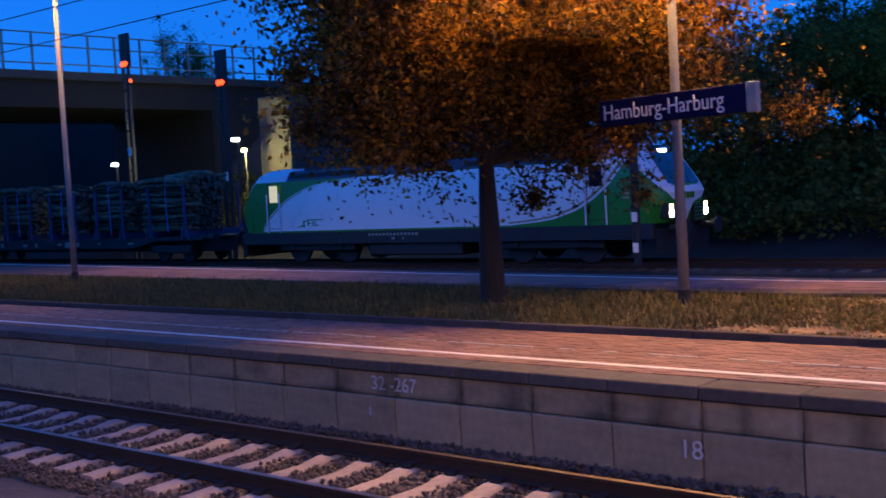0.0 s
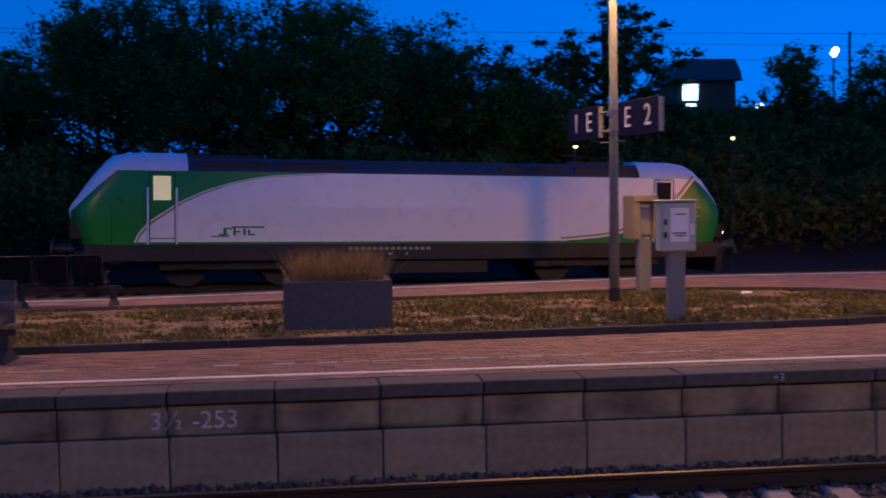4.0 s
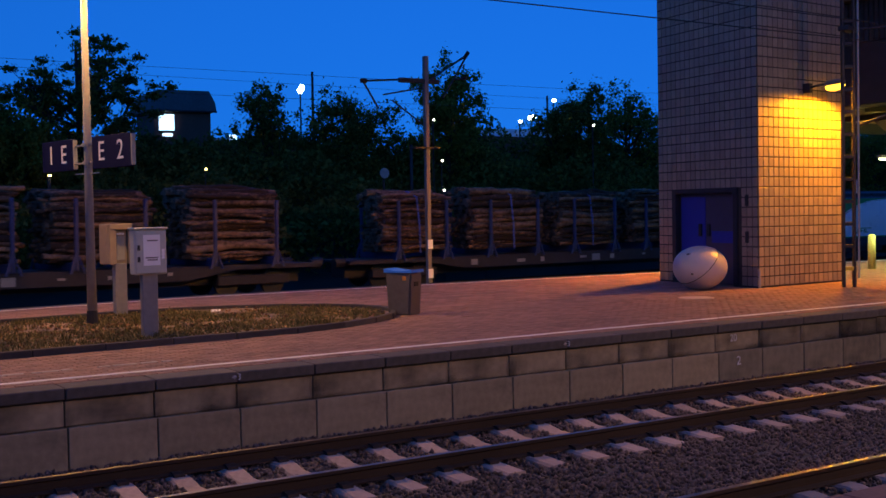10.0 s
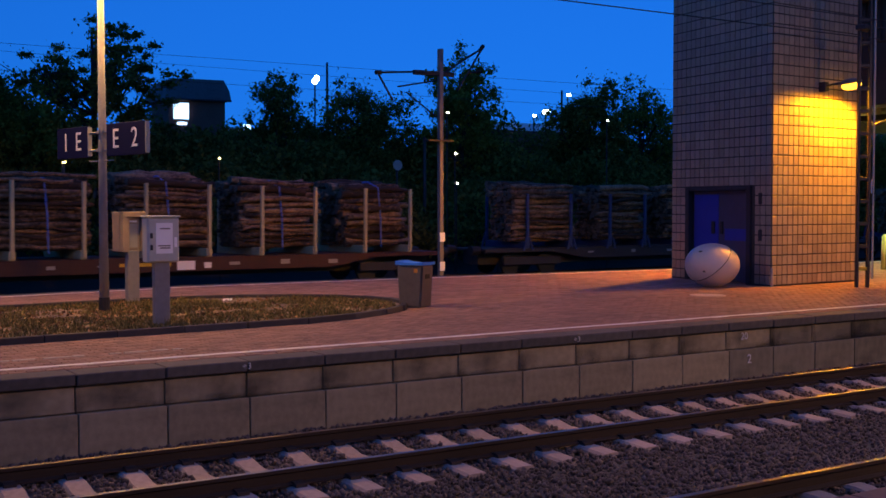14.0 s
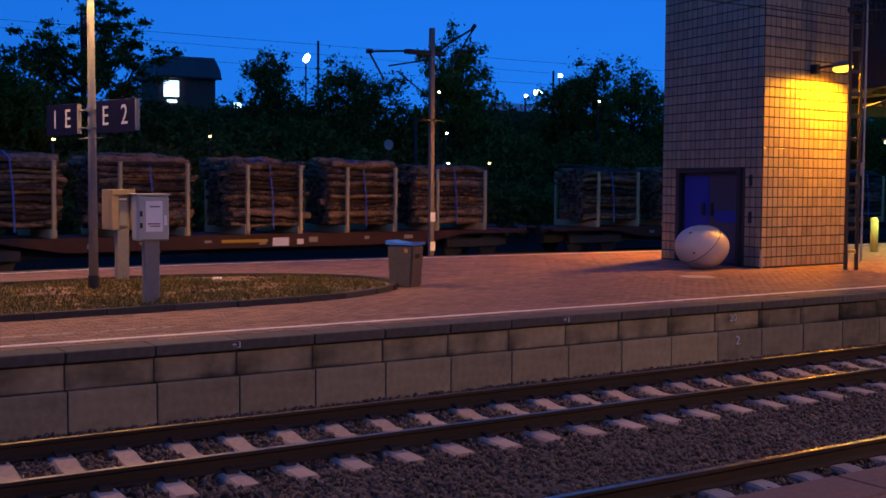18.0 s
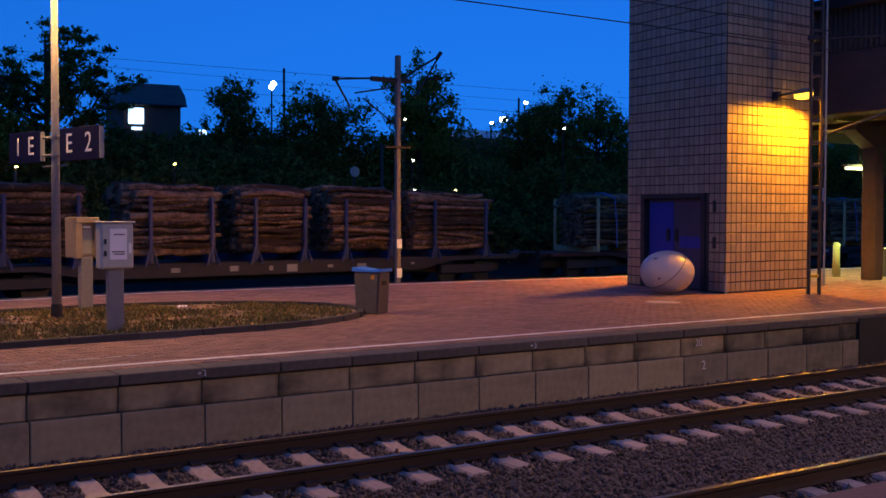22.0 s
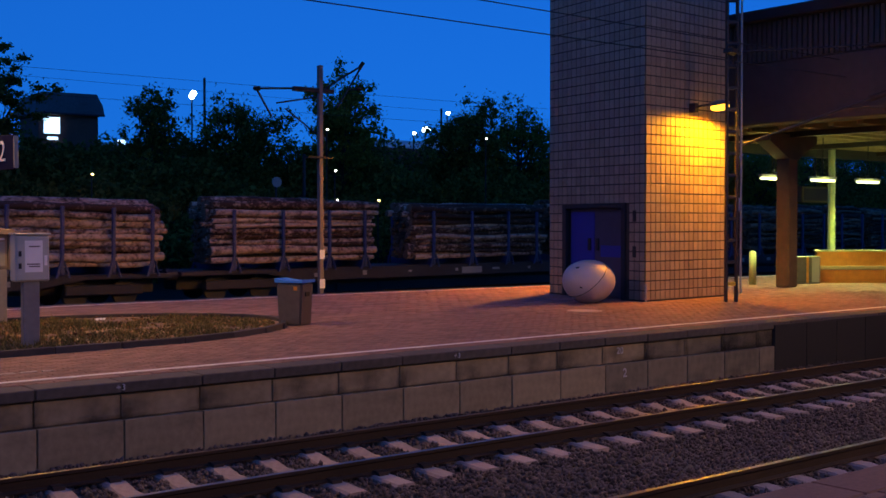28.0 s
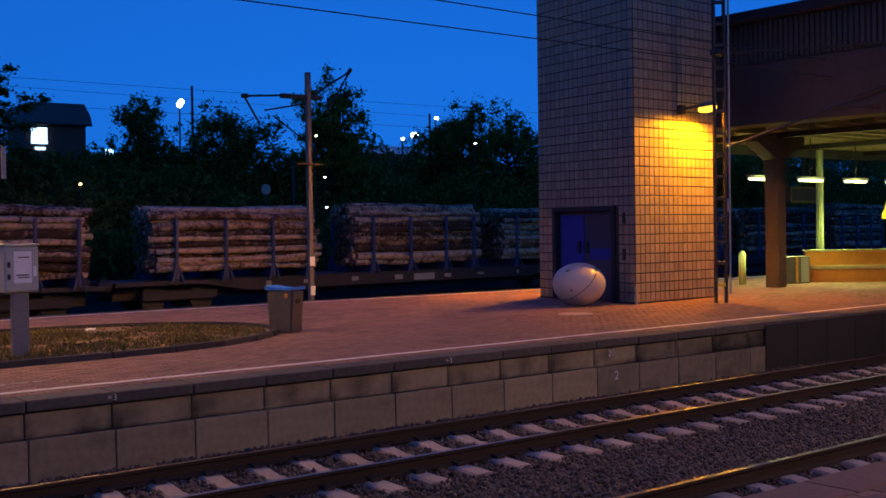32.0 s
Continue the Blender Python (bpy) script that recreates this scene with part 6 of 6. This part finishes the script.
def log_meshes(mat, seed, count, length, bend, thin, thick):
    """Crooked, knotty logs at true size, each with its own thickness."""
    out = []
    r = np.random.default_rng(seed)
    for k in range(count):
        b = bmesh.new()
        n = 9
        d = r.uniform(thin, thick) if k % 5 else thick * 1.25
        wander = np.cumsum(r.normal(0, bend, (n, 2)), axis=0)
        wander -= np.linspace(0, 1, n)[:, None] * wander[-1]
        sides = 8
        rings = []
        for i in range(n):
            rad = d / 2 * (1.06 - 0.20 * i / (n - 1)) * r.uniform(0.92, 1.08)
            rings.append([b.verts.new((length * i / (n - 1), wander[i][0] + rad * math.cos(q * math.tau / sides), wander[i][1] + rad * math.sin(q * math.tau / sides))) for q in range(sides)])
        for u, v in zip(rings, rings[1:]):
            for q in range(sides):
                f = b.faces.new((u[q], u[(q + 1) % sides], v[(q + 1) % sides], v[q]))
                f.smooth = True
        for f in (b.faces.new(rings[0][::-1]), b.faces.new(rings[-1])):
            f.material_index = 1
        bmesh.ops.recalc_face_normals(b, faces=b.faces[:])
        me = bpy.data.meshes.new("log")
        b.to_mesh(me)
        b.free()
        me.materials.append(mat)
        me.materials.append(M["cut"])
        out.append((d, me))
    return out


PINE, BIRCH = log_meshes(M["log"], 61, 18, 3.0, 0.034, 0.11, 0.20), log_meshes(M["birch"], 62, 18, 6.2, 0.030, 0.14, 0.25)
TRAIN = []           # (thing, rear of its vehicle behind the locomotive, vehicle length, offset on the vehicle)


def log_stack(u0, u1, seed, birch, group, strap, rear, span):
    r = random.Random(seed)
    u0, u1 = (u0 + 0.69, u1 + 0.07) if birch else (u0 + 0.63, u1 - 0.11)
    t = thing("log_stack", (0, 0, 0), ("stack of pale birch logs between wagon stakes" if birch else "stack of brown bark-covered logs between wagon stakes") + (" under a blue strap" if strap else ""), "log stack", group)
    long = u1 - u0
    pool, true = (BIRCH, 6.2) if birch else (PINE, 3.0)
    top = r.uniform(3.20, 3.42)

    def put(x, y, z, tilt, me):
        ln = long + r.uniform(-0.28, 0.12)
        m = Matrix.Translation((x, y, z)) @ pose(0, 0, 0, 0, tilt, r.uniform(-0.5, 0.5)) @ pose(0, 0, 0, r.uniform(0, 360), 0, 0)
        if r.random() < 0.5:
            m = m @ Matrix.Translation((ln, 0, 0)) @ pose(0, 0, 0, 0, 0, 180)
        part("log", me, None, t, at=m @ Matrix.Diagonal((ln / true, 1, 1, 1)))

    y = -1.28
    column = 0
    while y < 0.45:
        z = 1.33
        wide = 0.0
        while z < top + 0.10 * math.cos(y) + r.uniform(-0.08, 0.10):
            d, me = r.choice(pool)
            if z > top - 0.5 or column < 3:
                put(r.uniform(-0.10, 0.16) if r.random() < 0.85 else r.uniform(-0.28, 0.0), y + d / 2 + r.uniform(-0.02, 0.07), z + d / 2, r.uniform(-0.35, 0.35) * 3 / long, me)
            wide = max(wide, d)
            z += d * 0.94
        y += wide * (0.72 if column < 3 else 0.95)
        column += 1
    for k in range(3):
        d, me = r.choice(pool)
        put(r.uniform(-0.15, 0.25), r.uniform(-0.9, 0.2), top + 0.12, r.uniform(-1.0, 1.0) * 3 / long, me)
    verts, faces = [], []
    for y, z in itertools.product([-0.86 + 0.165 * k for k in range(8)], [1.40 + 0.15 * k for k in range(13)]):
        if z > top - 0.12:
            continue
        rad, cy, cz = r.uniform(0.055, 0.088), y + r.uniform(-0.03, 0.03), z + r.uniform(-0.03, 0.03)
        for x0, x1 in ((r.uniform(-0.05, 0.20), 0.9), (long - 0.9, long - r.uniform(-0.05, 0.20))):
            n0 = len(verts)
            verts += [(x, cy + rad * math.cos(q * math.tau / 7), cz + rad * math.sin(q * math.tau / 7)) for x in (x0, x1) for q in range(7)]
            faces += [(n0 + q, n0 + (q + 1) % 7, n0 + 7 + (q + 1) % 7, n0 + 7 + q) for q in range(7)]
            faces += [tuple(n0 + q for q in range(6, -1, -1)), tuple(n0 + 7 + q for q in range(7))]
    tagged(part("bundle_core", mesh_of("bundle_core", verts, faces, M["cut"]), None, t, "sawn ends of the inner logs"), kind="stuff")
    # a plain dark box stands in for the shade between the logs
    part("load_core", cuboid(0.55, long - 0.55, -0.90, 0.35, 1.34, top - 0.42), M["wagon_dark"], t, "dark box filling the stack for the shade between its logs")
    if strap:
        xs = long * 0.52 + r.uniform(-0.15, 0.2)
        part("strap", tube([(xs, -1.36, 1.25), (xs - 0.03, -1.37, 2.3), (xs - 0.10, -1.30, top + 0.04), (xs - 0.05, -0.6, top + 0.26), (xs, 0.4, top + 0.2)], 0.028, sides=6), M["strap"], t, "bright blue lashing strap")
    TRAIN.append((t, rear, span, u0 - rear))
    return t


def wagon(u0, u1, stacks, style, seed):
    brown = style == "cream"
    # distances behind the locomotive's rear
    u0, u1, stacks = 1.15 * u0 - 16.37, 1.15 * u1 - 16.37, [(1.15 * a - 16.37, 1.15 * b - 16.37) for a, b in stacks]
    t = thing("log_wagon", (0, 0, 0), "flat timber wagon with " + ("a brown frame and cream stakes" if brown else "a dark frame and blue stakes"), "wagon", "log wagons")
    n = u1 - u0
    fr, st = (M["wagon_brown"], M["stake_cream"]) if brown else (M["wagon_dark"], M["stake_blue"])
    part("frame", prism([(0, 1.05), (n, 1.05), (n, 0.92), (n - 3.2, 0.92), (n - 5.0, 0.62), (5.0, 0.62), (3.2, 0.92), (0, 0.92)], "y", -1.32, -1.22), fr, t)
    part("frame", prism([(0, 1.05), (n, 1.05), (n, 0.92), (n - 3.2, 0.92), (n - 5.0, 0.62), (5.0, 0.62), (3.2, 0.92), (0, 0.92)], "y", 1.22, 1.32), fr, t)
    part("deck", cuboid(0, n, -1.22, 1.22, 0.98, 1.06), fr, t)
    # dark box added in place of the shade under the deck
    part("centre_sill", cuboid(0.2, n - 0.2, -0.5, 0.5, 0.42, 0.97), M["wagon_dark"], t)
    r = random.Random(seed)
    for a, b in stacks:
        for f in ((0.33, 0.90) if b - a < 5 else (0.20, 0.46, 0.72, 0.93)):
            x = a + (b - a) * f - u0
            part("bolster", cuboid(x - 0.10, x + 0.10, -1.40, 1.40, 1.06, 1.32, 0.02), st, t)
            for s in (-1, 1):
                k = part("stake", cuboid(x - 0.055, x + 0.055, s * 1.40 - 0.05, s * 1.40 + 0.05, 1.1, 3.34 if brown else 3.2, 0.012), st, t)
                if not brown:
                    part("stake_foot", prism([(x - 0.26, 0.98), (x - 0.17, 0.98), (x + 0.02, 1.66), (x - 0.05, 1.66)], "y", s * 1.46 - 0.03, s * 1.46 + 0.03), st, k, "blue slanting stake brace")
                    part("stake_foot", prism([(x + 0.26, 0.98), (x + 0.20, 0.98), (x + 0.02, 1.50), (x + 0.06, 1.50)], "y", s * 1.46 - 0.03, s * 1.46 + 0.03), st, k, "blue slanting stake brace")
    for k in range(7):
        x = 5.4 + (n - 11) * k / 6 + r.uniform(-0.4, 0.4)
        w = r.uniform(0.12, 0.4)
        part("stencil_bar", cuboid(x, x + w, -1.328, -1.32, 0.72 + r.uniform(0, 0.1), 0.86 + r.uniform(0, 0.08)), M["box_grey"], t)
    x = n * 0.52
    if brown:
        part("label_plate", cuboid(x - 0.2, x + 0.42, -1.335, -1.32, 0.66, 0.94), M["white"], t, "pale label plate")
        part("label_plate", cuboid(x + 0.75, x + 1.0, -1.335, -1.32, 0.70, 0.88), M["white"], t, "pale label plate")
        part("yellow_bar", cuboid(x - 2.1, x - 0.4, -1.33, -1.32, 0.80, 0.90), M["yellow"], t, "yellow warning bar")
    else:
        part("label_plate", cuboid(x, x + (1.05 if style == "birch" else 0.42), -1.335, -1.32, 0.68, 0.94), M["box_grey"], t, "pale label plate")
    for c in (2.4, n - 2.4):
        for e in (-0.9, 0.9):
            for y in (-0.8, 0.8):
                part("wheel", tube([(c + e, y - 0.06, 0.46), (c + e, y + 0.06, 0.46)], 0.46, 0.46, 18), M["dark_steel"], t)
        part("bogie_frame", cuboid(c - 1.4, c + 1.4, -1.15, -1.0, 0.40, 0.72, 0.03), M["wagon_dark"], t)
        part("bogie_frame", cuboid(c - 1.4, c + 1.4, 1.0, 1.15, 0.40, 0.72, 0.03), M["wagon_dark"], t)
    for x, s in ((0, -1), (n, 1)):
        for y in (-0.88, 0.88):
            part("buffer", tube([(x, y, 1.0), (x + s * 0.42, y, 1.0)], 0.16, 0.2, 10), M["dark_steel"], t)
    TRAIN.append((t, u0, n, 0.0))
    for k, (a, b) in enumerate(stacks):
        log_stack(a, b, seed * 10 + k, style == "birch", "log stacks", style == "cream" or seed == 71, u0, n)


loco = locomotive()
TRAIN.append((loco, 0.0, LOCO, 0.0))
wagon(-6.9, 12.0, ((-6.2, -3.0), (-2.7, 0.8), (1.0, 4.3), (4.5, 7.6), (7.8, 11.6)), "blue", 71)
wagon(-28.0, -8.2, ((-27.4, -24.1), (-23.6, -20.7), (-20.4, -17.1), (-16.9, -13.5), (-12.9, -9.3)), "blue", 72)
wagon(-49.2, -29.6, ((-48.3, -45.0), (-44.7, -41.5), (-41.2, -37.9), (-37.6, -34.4), (-33.9, -30.8)), "cream", 73)
wagon(-70.8, -50.3, ((-69.8, -66.4), (-66.1, -62.7), (-62.2, -59.1), (-58.8, -55.6), (-55.4, -51.8)), "cream", 74)
wagon(-92.0, -72.2, ((-91.2, -87.8), (-87.2, -83.9), (-83.8, -80.8), (-80.6, -77.5), (-77.3, -73.3)), "blue", 75)
wagon(-114.1, -93.4, ((-113.7, -107.1), (-106.0, -99.3), (-98.9, -93.9)), "birch", 76)
wagon(-135.2, -114.5, ((-134.6, -128.3), (-127.4, -121.3), (-120.8, -114.8)), "birch", 77)
wagon(-156.4, -135.7, ((-156.0, -149.6), (-148.8, -142.7), (-142.2, -136.1)), "birch", 78)

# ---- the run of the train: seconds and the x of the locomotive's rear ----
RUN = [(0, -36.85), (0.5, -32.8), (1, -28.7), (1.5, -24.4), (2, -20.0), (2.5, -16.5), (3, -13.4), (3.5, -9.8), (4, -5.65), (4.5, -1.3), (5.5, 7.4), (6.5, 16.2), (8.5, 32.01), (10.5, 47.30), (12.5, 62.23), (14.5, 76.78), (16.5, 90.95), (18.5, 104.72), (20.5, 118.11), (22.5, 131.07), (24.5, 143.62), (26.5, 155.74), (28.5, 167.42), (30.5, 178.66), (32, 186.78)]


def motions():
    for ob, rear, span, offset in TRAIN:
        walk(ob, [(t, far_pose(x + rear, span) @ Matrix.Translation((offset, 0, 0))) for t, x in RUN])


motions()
